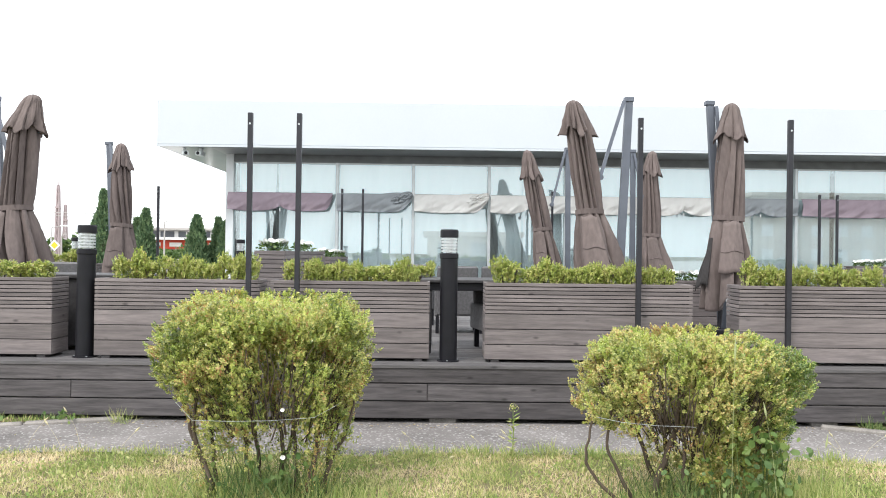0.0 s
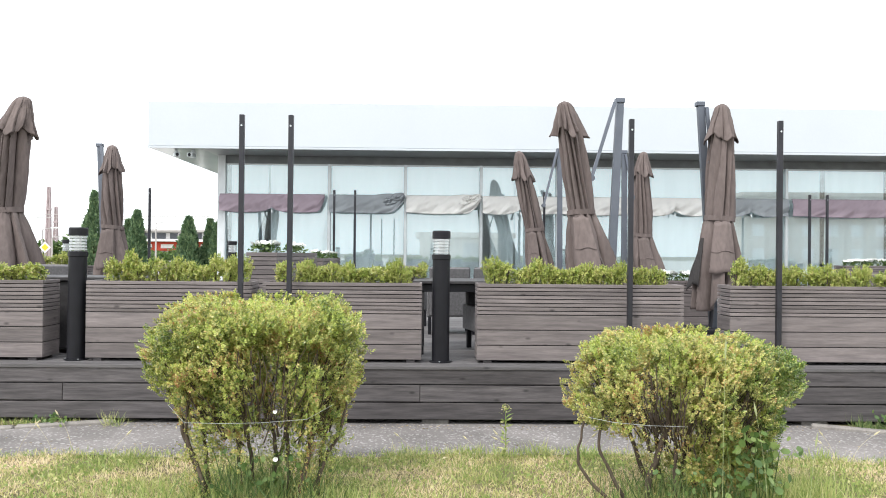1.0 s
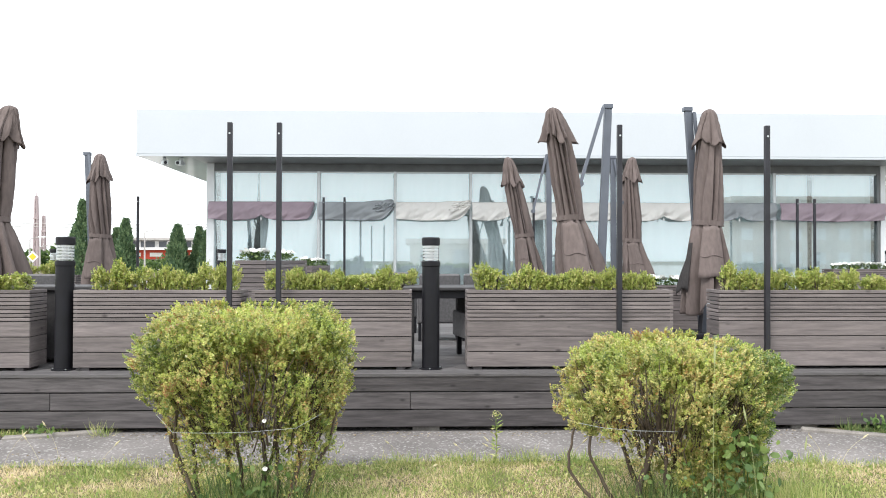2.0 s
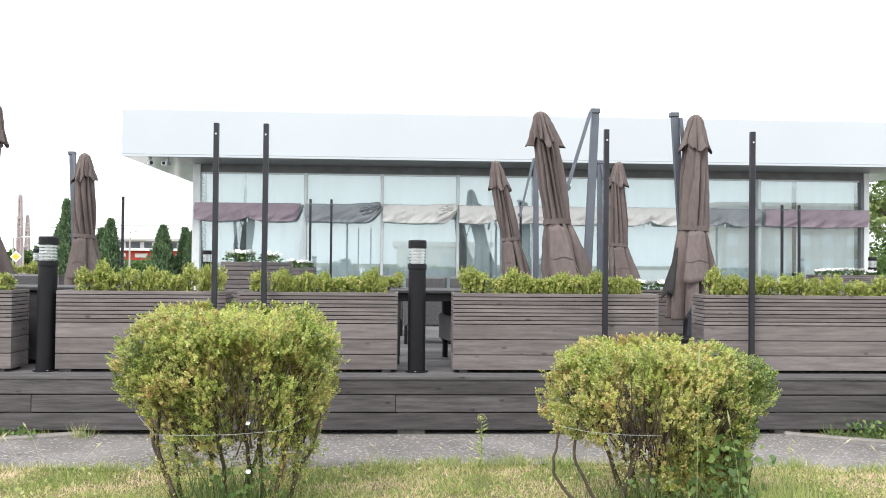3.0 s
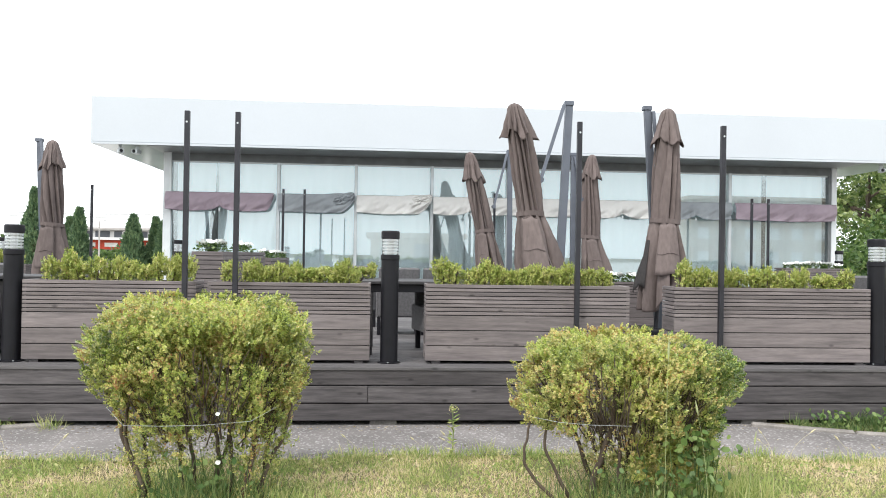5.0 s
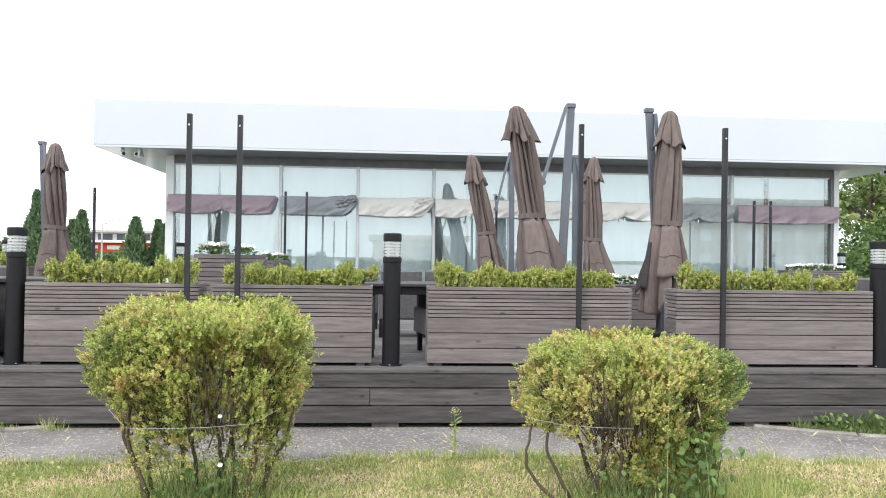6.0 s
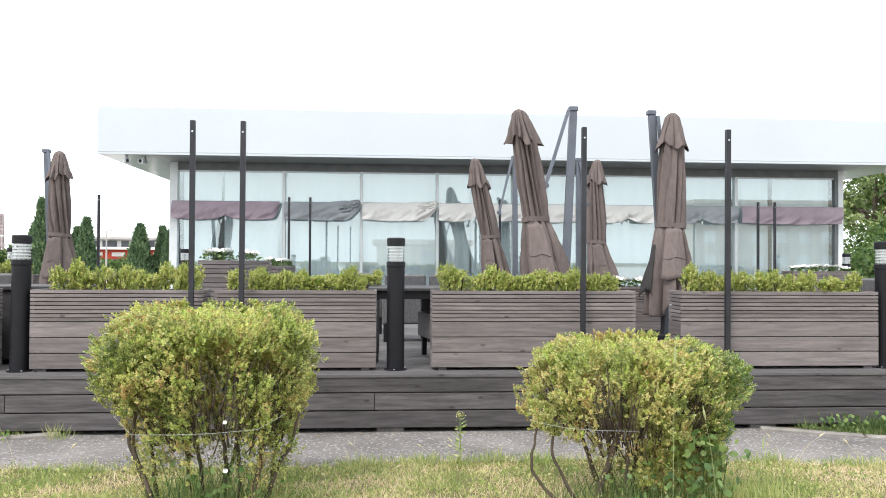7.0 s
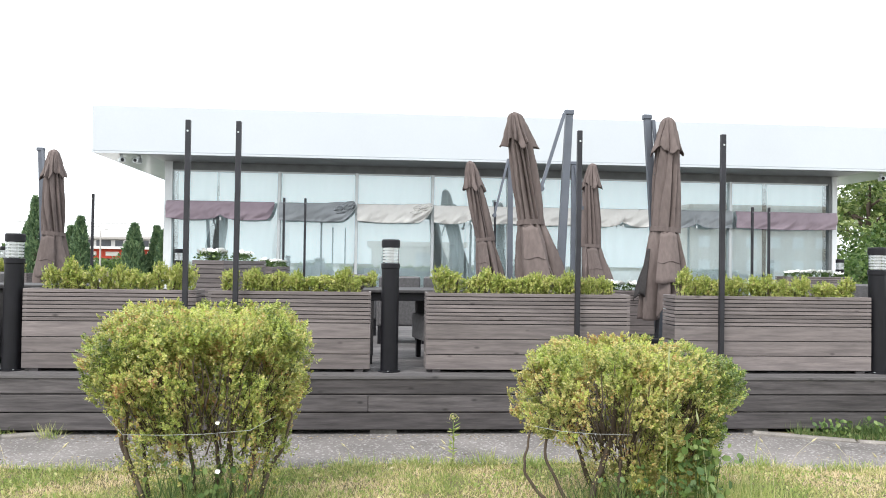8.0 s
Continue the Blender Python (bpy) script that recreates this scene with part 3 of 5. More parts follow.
# interior behind the glass: hanging curtains with gaps, a ceiling and dark depth
def curtain(x0, x1, pinch, label="white hanging curtain behind the glass"):
    """A sheer curtain, drawn in towards one side at mid height where pinch is set."""
    bm = bmesh.new()
    nx, nz = 60, 16
    grid = []
    for j in range(nz + 1):
        v = j / nz
        z = DECK + 0.03 + (3.42 - DECK - 0.03) * v
        row = []
        for i in range(nx + 1):
            u = i / nx
            s = 1 - abs(pinch) * math.exp(-((v - 0.38) / 0.22) ** 2)
            uu = u * s if pinch >= 0 else 1 - (1 - u) * s
            x = x0 + (x1 - x0) * uu
            y = WY + 0.22 + 0.010 * math.sin(u * (x1 - x0) * 26 + 1.1 * math.sin(v * 3)) + 0.012 * math.sin(u * 9 + v * 5)
            row.append(bm.verts.new((x, y, z)))
        grid.append(row)
    for a, b in zip(grid, grid[1:]):
        for i in range(nx):
            bm.faces.new((a[i], a[i + 1], b[i + 1], b[i]))
    tagged(part("curtain", bm, M_CURTAIN, None, "", True), label, "curtain", "window curtains")


for a, b, p in ((-4.0, -3.25, 0.3), (-3.2, -2.0, 0.12), (-1.95, -0.5, 0.0), (-0.45, 1.05, 0.0), (1.1, 1.76, -0.3), (1.8, 3.3, 0.0), (3.4, 4.5, 0.2), (4.6, 5.7, 0.0), (5.85, 7.25, 0.0), (7.4, 8.1, 0.0), (8.2, 9.44, 0.0)):
    curtain(a, b, p)


# ---------- valances on the window wall ----------
def valance(x0, x1, mat, sags, bunch, label, seed, taper=0.0):
    rng = random.Random(seed)
    bm = bmesh.new()
    nx, nz = int((x1 - x0) * 70), 18
    grid = []
    ph = rng.uniform(0, 6)
    for j in range(nz + 1):
        v = j / nz
        row = []
        for i in range(nx + 1):
            u = i / nx
            x = x0 + (x1 - x0) * u
            drop = 0.345
            for k in range(1, sags):
                d = abs(u - k / sags) * (x1 - x0)
                drop -= 0.085 * math.exp(-d / 0.11)
            drop += 0.025 * math.sin(math.pi * ((u * max(sags, 1)) % 1.0)) + 0.012 * noise.noise(Vector((x * 2.2, 0.3, seed)))
            b = 0.0
            if bunch:
                b = max(0.0, (u - (1 - bunch)) / bunch)
            end = (1 - u) * (x1 - x0)
            if taper and end < taper:
                drop *= 0.15 + 0.85 * math.sin(0.5 * math.pi * end / taper) ** 0.7
            z = 2.675 - drop * v + 0.03 * math.sin(b * math.pi) * (1 - v)
            roll = math.sin(math.pi * v) * 0.05 + (0.03 * v ** 8)
            wr = 0.012 * math.sin(9 * u + 4 * v + ph) + 0.010 * math.sin(31 * u + 7 * v + 2 * ph) * v + 0.04 * noise.noise(Vector((x * 5 + 3 * v, v * 2, seed))) * (0.3 + v) + 0.018 * noise.noise(Vector((x * 14 + 5 * v, v * 4, seed)))
            wr += b * (0.045 * math.sin(8 * v - 9 * u + ph) + 0.02 * math.sin(17 * v + 21 * u))
            for k in range(1, sags):
                d = (u - k / sags) * (x1 - x0)
                wr += 0.03 * v * math.exp(-abs(d) / 0.2) * math.sin(46 * d * (0.5 + 0.5 * v) + k)
            row.append(bm.verts.new((x, WY - 0.14 - roll + wr, z)))
        grid.append(row)
    for a, b in zip(grid, grid[1:]):
        for i in range(nx):
            bm.faces.new((a[i], a[i + 1], b[i + 1], b[i]))
    val = thing("valance", label, "cloth valance", group="cloth valances")
    cloth = part("cloth", bm, mat, val, "", True)
    so = cloth.modifiers.new("thick", "SOLIDIFY")
    so.thickness = 0.006
    if bunch > 0.3:
        # the end is wound up into a twist
        bm = bmesh.new()
        cx, cz, na, nr = x1 - 0.24, 2.585, 44, 12
        rows = []
        for j in range(1, nr + 1):
            r = j / nr
            row = []
            for i in range(na):
                a = 2 * math.pi * i / na
                k = 1 + 0.12 * math.sin(3 * a + ph)
                dx, dz = 0.25 * r * k * math.cos(a), 0.105 * r * k * math.sin(a)
                fold = 0.048 * math.sin(3 * a + 7 * r + ph) * r + 0.022 * math.sin(7 * a - 5 * r)
                row.append(bm.verts.new((cx + dx * 0.94 - dz * 0.3, WY - 0.19 - 0.045 * (1 - r * r) + fold + 0.05 * r ** 6, cz + dz + dx * 0.34)))
            rows.append(row)
        mid = bm.verts.new((cx, WY - 0.215, cz))
        for i in range(na):
            bm.faces.new((mid, rows[0][i], rows[0][(i + 1) % na]))
        for p, q in zip(rows, rows[1:]):
            for i in range(na):
                bm.faces.new((p[i], q[i], q[(i + 1) % na], p[(i + 1) % na]))
        tw = part("twist", bm, mat, val, "twisted cloth end", True)
        tw.modifiers.new("thick", "SOLIDIFY").thickness = 0.005
    part("rail", tube(bmesh.new(), [(x0, WY - 0.1, 2.675), (x1, WY - 0.1, 2.675)], [0.009, 0.009], 8), M_ALU, val)
    for k in range(1, sags):
        xk = x0 + (x1 - x0) * k / sags
        bm = box(bmesh.new(), xk - 0.012, xk + 0.012, WY - 0.175, WY - 0.15, 2.30, 2.36, 0.003)
        part("clip", bm, M_LAMPWHITE, val, "small white clip")
    for xk in (x0 + 0.05, x1 - 0.05):
        part("bracket", box(bmesh.new(), xk - 0.008, xk + 0.008, WY - 0.1, WY - 0.02, 2.667, 2.683), M_ALU, val)


valance(-4.15, -2.06, M_TARP_P, 2, 0.0, "mauve cloth valance sagging in front of the windows", 1, 0.16)
valance(-1.97, -0.46, M_TARP_G, 1, 0.42, "slate grey cloth valance bunched up at one end", 2, 0.32)
valance(-0.43, 1.07, M_TARP_C, 1, 0.42, "cream cloth valance bunched up at one end", 3, 0.32)
valance(1.10, 2.62, M_TARP_C, 2, 0.0, "cream cloth valance in front of the windows", 4)
valance(2.65, 4.17, M_TARP_C, 1, 0.0, "cream cloth valance in front of the windows", 5)
valance(4.21, 5.74, M_TARP_C, 2, 0.15, "cream cloth valance with small folds", 6)
valance(5.76, 7.28, M_TARP_G, 2, 0.0, "slate grey cloth valance with a white clip", 7)
valance(7.36, 9.53, M_TARP_P, 0, 0.0, "flat mauve cloth valance in front of the windows", 8)


def camera_lamp(x, y, rz):
    c = thing("security_lamp", "small grey spotlight fixed under the roof", "spotlight", x, y, 3.465, rz, "roof spotlights")
    part("bracket", box(bmesh.new(), -0.03, 0.03, -0.03, 0.03, -0.07, 0, 0.006), M_ALU, c)
    part("housing", box(bmesh.new(), -0.055, 0.055, -0.14, 0.05, -0.15, -0.065, 0.012), M_ALU, c)
    part("lens", tube(bmesh.new(), [(0, -0.139, -0.108), (0, -0.15, -0.108)], [0.032, 0.03], 14), M_BLACK, c)


camera_lamp(-4.82, 15.95, 25)
camera_lamp(-4.52, 16.0, -10)
camera_lamp(10.2, 16.1, -20)


# ---------- closed parasols ----------
def parasol(axis, sizes, mast, strut, y, seed, low=None, pole=None, lining=()):
    """A closed cantilever parasol. axis: (x, z) of the folded canopy at top, neck, tie and hem; sizes: its half widths there;
    mast: (x, z) of the mast's top and foot; strut: (x, z) ends of the arm; low: (angle, drop) of a fold that hangs lower."""
    rng = random.Random(seed)
    u = thing("parasol", "closed taupe cantilever parasol tied with a strap", "parasol", axis[3][0], y, DECK, group="closed parasols")
    ox, oz = axis[3][0], DECK
    (xt, zt), (xn, zn), (xs, zs), (xh, zh) = [(x - ox, z - oz) for x, z in axis]
    rt, rn, rs, rh = sizes

    def centre(z):
        pts = [(zh, xh), (zs, xs), (zn, xn), (zt, xt)]
        for (za, xa), (zb, xb) in zip(pts, pts[1:]):
            if z <= zb or zb == zt:
                return xa + (xb - xa) * (z - za) / (zb - za)
        return xt

    def body(name, zlo, zhi, radius, folds, depth, hem, seg=240, rows=40, twist=0.4, slant=0.0, flare=None, thick=0.0):
        bm = bmesh.new()
        ph = rng.uniform(0, 6)
        fold_w = [rng.uniform(0.45, 1.35) for _ in range(folds)]
        flip = [rng.random() < 0.4 for _ in range(folds)]
        grid = []
        for j in range(rows + 1):
            v = j / rows
            row = []
            for i in range(seg):
                a = 2 * math.pi * i / seg
                f = a / (2 * math.pi) * folds + slant * v + twist * math.sin(2.2 * v + ph) + 0.30 * math.sin(2 * a + ph) + 0.10 * math.sin(5 * a + 4 * v)
                k = int(math.floor(f)) % folds
                fr = f - math.floor(f)
                if flip[k]:
                    fr = 1 - fr
                lap = (fr / 0.84) ** 0.75 if fr < 0.84 else (1 - fr) / 0.16
                zz = zlo + (zhi - zlo) * v
                z = zz - hem(a) * (1 - v) ** 2
                r = radius(v) * (1 - depth(v) * fold_w[k] * (1 - lap) + 0.05 * noise.noise(Vector((math.cos(a) * 1.3, math.sin(a) * 1.3, v * 2.5 + seed))))
                r += 0.007 * noise.noise(Vector((math.cos(a) * 5, math.sin(a) * 5, v * 7 + seed)))
                r += 0.004 * math.exp(-abs(zz - zs) / 0.09) * math.sin(29 * a + 3 * math.sin(4 * a))
                if flare:
                    r *= 1 + flare(a) * (1 - v) ** 2.2
                row.append(bm.verts.new((centre(zz) + r * math.cos(a), r * math.sin(a), z)))
            grid.append(row)
        for p, q in zip(grid, grid[1:]):
            for i in range(seg):
                k = (i + 1) % seg
                bm.faces.new((p[i], p[k], q[k], q[i]))
        bm.faces.new(grid[-1])
        ob = part(name, bm, M_CANOPY, u, "", True)
        ob.data.set_sharp_from_angle(angle=radians(38))
        if thick:
            ob.modifiers.new("thick", "SOLIDIFY").thickness = thick
        return ob

    def low_fold(a):
        if not low:
            return 0.05 * math.sin(3 * a + seed) + 0.04 * math.sin(7 * a)
        d = (a - low[0] + math.pi) % (2 * math.pi) - math.pi
        return low[1] * math.exp(-(d / 0.9) ** 2) + 0.04 * math.sin(5 * a)

    # skirt under the strap, sleeve between strap and cap, the cap with its hem
    body("skirt", zh, zs, lambda v: (rs * 0.97 + (rh * 1.15 - rs) * (1 - v) ** 0.95) * (1 + 0.06 * math.sin(math.pi * v)), 8, lambda v: 0.26 + 0.34 * (1 - v) ** 0.8, low_fold, twist=0.1, slant=0.25, thick=0.004)
    body("sleeve", zs - 0.01, zt - 0.05, lambda v: (rs * (1 - v) + rn * 0.86 * v) * (1 + 0.12 * math.sin(math.pi * min(1, v * 1.2))) * (1 if v < 0.88 else 1 - 3 * (v - 0.88)), 11, lambda v: 0.32 + 0.20 * math.sin(math.pi * min(v * 1.1, 1)), lambda a: 0.0, twist=0.3, slant=rng.uniform(-1.1, 1.1))
    cp = rng.uniform(-0.35, 0.35)

    def corner(a):
        return abs(math.cos(2 * a + cp)) ** 2.5

    body("cap", zn + 0.02, zt, lambda v: rt * (1.10 - 0.68 * v ** 1.05) * math.sqrt(max(0.03, 1 - max(0, (v - 0.84) / 0.16) ** 2)), 10, lambda v: 0.10 + 0.26 * (1 - v), lambda a: 0.07 * corner(a) + 0.022 * math.sin(5 * a + seed) + 0.015 * math.sin(11 * a), rows=26, twist=0.1, flare=lambda a: 0.34 * corner(a) - 0.04, thick=0.005)
    bm = bmesh.new()
    seg = 40
    rings = []
    for dz, k in ((-0.030, 0.90), (-0.028, 1.015), (0.028, 1.0), (0.030, 0.90)):
        rings.append([bm.verts.new((xs + (rs * k + 0.004 * math.sin(5 * t)) * math.cos(t), (rs * k) * math.sin(t), zs + dz + 0.012 * math.sin(t + seed))) for t in (2 * math.pi * i / seg for i in range(seg))])
    for p, q in zip(rings, rings[1:]):
        for i in range(seg):
            bm.faces.new((p[i], p[(i + 1) % seg], q[(i + 1) % seg], q[i]))
    part("strap", bm, M_CANOPY, u, "taupe tie strap")
    # a flat wind flap over the folds of the skirt
    bm = bmesh.new()
    fa, fw = rng.uniform(-2.2, -1.6), rng.uniform(0.42, 0.6)
    rows = []
    z_lo, z_hi = zh + (zs - zh) * rng.uniform(0.1, 0.3), zs - 0.045
    for j in range(13):
        v = j / 12
        z = z_lo + (z_hi - z_lo) * v
        f = (z - zh) / (zs - zh)
        r = (rs * 0.98 + (rh * 1.12 - rs) * (1 - f) ** 1.1) * (1 + 0.06 * math.sin(math.pi * f)) + 0.022
        rows.append([bm.verts.new((centre(z) + r * math.cos(fa + fw * (i / 8 - 1)) - 0.0, r * math.sin(fa + fw * (i / 8 - 1)) + 0.01 * noise.noise(Vector((i * 0.4, j * 0.35, seed))), z - 0.012 * math.sin(i * 0.5))) for i in range(17)])
    for p, q in zip(rows, rows[1:]):
        for i in range(16):
            bm.faces.new((p[i], p[i + 1], q[i + 1], q[i]))
    seam = [v.co + Vector((0, -0.005, 0)) for v in rows[5]]
    flap = part("wind_flap", bm, M_CANOPY, u, "", True)
    flap.modifiers.new("thick", "SOLIDIFY").thickness = 0.006
    bm = bmesh.new()
    tube(bm, seam, [0.005] * len(seam), 5)
    part("seam", bm, M_CANOPY, flap)
    if lining:
        a0, a1, top, foot = lining
        bm = bmesh.new()
        rows = []
        for j in range(15):
            v = j / 14
            row = []
            for i in range(21):
                a = a0 + (a1 - a0) * (0.5 + (i / 20 - 0.5) * (0.35 + 0.65 * (1 - v)))
                z = foot + (top - foot) * v - oz - 0.05 * math.sin(5 * a) * (1 - v)
                f = max(0.0, (z - zh) / (zs - zh))
                r = (rs * 0.97 + (rh * 1.15 - rs) * (1 - f) ** 0.95) * 1.01 + 0.012 * math.sin(17 * a + 2 * v)
                row.append(bm.verts.new((centre(z) + r * math.cos(a), r * math.sin(a), z)))
            rows.append(row)
        for p, q in zip(rows, rows[1:]):
            for i in range(20):
                bm.faces.new((p[i], p[i + 1], q[i + 1], q[i]))
        lin = part("lining", bm, M_LINING, u, "black lining turned outwards", True)
        lin.modifiers.new("thick", "SOLIDIFY").thickness = 0.006
    # mast, arm and foot
    (mx, mz), (bx, bz) = [(x - ox, z - oz) for x, z in mast]
    my = 0.16
    mast_ob = part("mast", tube(bmesh.new(), [(bx, my, 0.05), (mx, my, mz)], [0.066, 0.058], 4, 0.75, math.pi / 4), M_MAST, u, "grey aluminium mast")
    bm = box(bmesh.new(), mx - 0.06, mx + 0.05, my - 0.045, my + 0.045, mz - 0.045, mz + 0.012, 0.008)
    part("mast_head", bm, M_MAST, mast_ob)
    (ax, az), (cx, cz) = [(x - ox, z - oz) for x, z in strut]
    arm_ob = part("arm", tube(bmesh.new(), [(ax, my - 0.05, az), (cx, my * 0.3 - 0.04, cz)], [0.027, 0.025], 4, 0.8, math.pi / 4), M_MAST, u, "grey aluminium arm")
    part("joint", tube(bmesh.new(), [(cx, -0.03, cz), (cx, 0.07, cz)], [0.034, 0.034], 12), M_MAST, arm_ob)
    px = pole if pole is not None else axis[3][0]
    part("pole", tube(bmesh.new(), [(px - ox, 0.0, 0.05), (xs, 0, zs)], [0.026, 0.026], 12), M_POST, u)
    bm = box(bmesh.new(), bx - 0.42, bx + 0.42, my - 0.35, my + 0.35, 0.0, 0.055, 0.012)
    part("base_plate", bm, M_BLACK, u)
    return u


parasol([(1.52, 3.21), (1.585, 2.86), (1.72, 1.97), (1.86, 1.25)], (0.165, 0.15, 0.155, 0.28), [(2.18, 3.27), (2.06, 0.65)], [(2.11, 3.23), (1.83, 2.36)], 9.45, 3)
parasol([(3.48, 3.31), (3.475, 2.90), (3.465, 1.95), (3.44, 1.14)], (0.165, 0.14, 0.175, 0.30), [(3.28, 3.35), (3.46, 0.65)], [(3.34, 3.29), (3.37, 2.62)], 10.0, 5, (3.5, 0.30), 3.36, (2.95, 3.7, 1.72, 1.13))
parasol([(1.55, 3.27), (1.63, 2.80), (1.83, 1.93), (1.95, 1.15)], (0.155, 0.145, 0.165, 0.26), [(2.27, 3.33), (2.29, 0.65)], [(2.22, 3.31), (1.98, 2.35)], 14.15, 8)
parasol([(3.68, 3.28), (3.66, 2.88), (3.66, 1.85), (3.78, 1.1)], (0.15, 0.14, 0.175, 0.28), [(3.39, 3.31), (3.40, 0.65)], [(3.40, 3.25), (3.52, 2.5)], 14.15, 11)
parasol([(-4.44, 3.20), (-4.53, 2.80), (-4.62, 1.94), (-4.56, 1.2)], (0.19, 0.165, 0.175, 0.33), [(-4.95, 3.2), (-4.8, 0.65)], [(-4.93, 3.15), (-4.66, 2.3)], 9.5, 14)
parasol([(-5.06, 3.21), (-5.055, 2.80), (-5.04, 1.89), (-5.03, 1.1)], (0.165, 0.145, 0.17, 0.26), [(-5.32, 3.24), (-5.20, 0.65)], [(-5.28, 3.2), (-5.16, 2.5)], 13.5, 17)


# ---------- tables and chairs ----------
def table(x0, x1, y0, y1, h=0.665):
    t = thing("terrace_table", "dark rattan terrace table with straight legs", "table", (x0 + x1) / 2, (y0 + y1) / 2, DECK, group="terrace tables")
    w, d = (x1 - x0) / 2, (y1 - y0) / 2
    part("tabletop", box(bmesh.new(), -w, w, -d, d, h - 0.03, h, 0.006), M_TABLE, t)
    part("apron", box(bmesh.new(), -w + 0.03, w - 0.03, -d + 0.03, d - 0.03, h - 0.1, h - 0.031, 0.004), M_BLACK, t)
    for sx in (-1, 1):
        for sy in (-1, 1):
            part("leg", box(bmesh.new(), sx * (w - 0.07) - 0.03, sx * (w - 0.07) + 0.03, sy * (d - 0.07) - 0.03, sy * (d - 0.07) + 0.03, 0, h - 0.1, 0.004), M_TABLE, t)


table(-0.105, 0.86, 7.8, 8.62)


def storage_bench(x0, x1, y0, y1, h):
    b = thing("storage_bench", "black storage bench with a flat lid behind the planters", "bench", (x0 + x1) / 2, (y0 + y1) / 2, DECK)
    w, d = (x1 - x0) / 2, (y1 - y0) / 2
    part("body", box(bmesh.new(), -w + 0.03, w - 0.03, -d + 0.03, d - 0.03, 0.04, h - 0.04, 0.006), M_TABLE, b)
    part("lid", box(bmesh.new(), -w, w, -d, d, h - 0.038, h, 0.008), M_TABLE, b, "flat black lid")
    for sx in (-1, 1):
        for sy in (-1, 1):
            part("foot", box(bmesh.new(), sx * (w - 0.1) - 0.03, sx * (w - 0.1) + 0.03, sy * (d - 0.1) - 0.03, sy * (d - 0.1) + 0.03, 0, 0.04), M_BLACK, b)


storage_bench(-3.95, -2.55, 7.75, 8.35, 0.675)


def rattan_chair():
    c = thing("rattan_armchair", "dark grey woven rattan armchair on the deck", "chair", group="terrace chairs")
    part("seat", box(bmesh.new(), -0.25, 0.25, -0.27, 0.25, 0.33, 0.42, 0.015), M_RATTAN, c)
    part("front_panel", box(bmesh.new(), -0.24, 0.24, -0.29, -0.262, 0.19, 0.425, 0.008), M_RATTAN, c)
    bm = box(bmesh.new(), -0.265, 0.265, 0.2, 0.26, 0.2, 0.76, 0.02)
    for v in bm.verts:
        v.co.y += 0.10 * max(0, (v.co.z - 0.4)) / 0.36
    part("backrest", bm, M_RATTAN, c)
    for s in (-1, 1):
        bm = box(bmesh.new(), s * 0.27 - 0.025, s * 0.27 + 0.025, -0.25, 0.22, 0.19, 0.58, 0.015)
        part("side_panel", bm, M_RATTAN, c)
        for y in (-0.22, 0.21):
            part("leg", box(bmesh.new(), s * 0.255 - 0.022, s * 0.255 + 0.022, y - 0.022, y + 0.022, 0, 0.195, 0.003), M_BLACK, c)
    return c


chair = rattan_chair()
chair.matrix_basis = pose(0.70, 8.22, DECK, 0, 0, -78)
for x, y, r in ((-0.23, 10.85, 180), (0.27, 9.85, 180), (0.775, 9.85, 178), (5.06, 8.6, 170), (-3.9, 9.45, 180), (-3.1, 9.5, 170), (9.6, 13.9, 40)):
    copy_thing(chair, pose(x, y, DECK, 0, 0, r) @ Matrix.Diagonal((0.86, 1.0, 1.0, 1.0)))


# ---------- planting in the boxes ----------
def blob_points(rng, n, rx, ry, rz, lump=0.18, shell=0.35):
    """Points and outward directions near the surface of an uneven crown."""
    d = rng.normal(0, 1, (n, 3))
    d /= np.linalg.norm(d, axis=1, keepdims=True)
    d[:, 2] = np.where(d[:, 2] < -0.5, -d[:, 2], d[:, 2])
    k = 1 + lump * (np.sin(5 * d[:, 0] + 2 * d[:, 2]) * np.cos(4 * d[:, 1] - 3 * d[:, 2]) + 0.6 * np.sin(9 * d[:, 0] + 7 * d[:, 1]))
    r = k * (1 - shell * rng.random(n) ** 1.6)
    return d * r[:, None] * np.array([rx, ry, rz]), d


def hedge_plant(seed, mat=M_BOX2):
    """An upright boxwood about 0.1 m wide and 0.16 m high, a bundle of leafy shoots."""
    rng = np.random.default_rng(seed)
    p = thing("boxwood_plant", "small bright green boxwood in a planter", "shrub", group="planter boxwoods")
    n = 120
    a, r = rng.uniform(0, 6.28, n), np.sqrt(rng.random(n))
    x, y = 0.047 * r * np.cos(a), 0.047 * r * np.sin(a)
    z = 0.002 + (0.126 - 0.028 * r ** 3) * rng.random(n) ** 0.7
    base = np.stack([x, y, z], 1)
    lean = np.stack([9 * x, 9 * y, np.full(n, 0.6)], 1) + rng.normal(0, 0.28, (n, 3))
    sprigs("foliage", mat, base, lean, 0.030, 0.0160, 0.0112, 10, rng, p, "", 0.9)
    for k in range(4):
        bm = bmesh.new()
        b = rng.uniform(0, 6.28)
        tube(bm, [(0.012 * math.cos(b), 0.012 * math.sin(b), -0.03), (0.035 * math.cos(b), 0.035 * math.sin(b), 0.11)], [0.004, 0.002], 5)
        part("stem", bm, M_BARK, p)
    return p


protos = [hedge_plant(50 + i) for i in range(6)]
used = [False] * 6
prng = random.Random(77)
PZ = 1.262


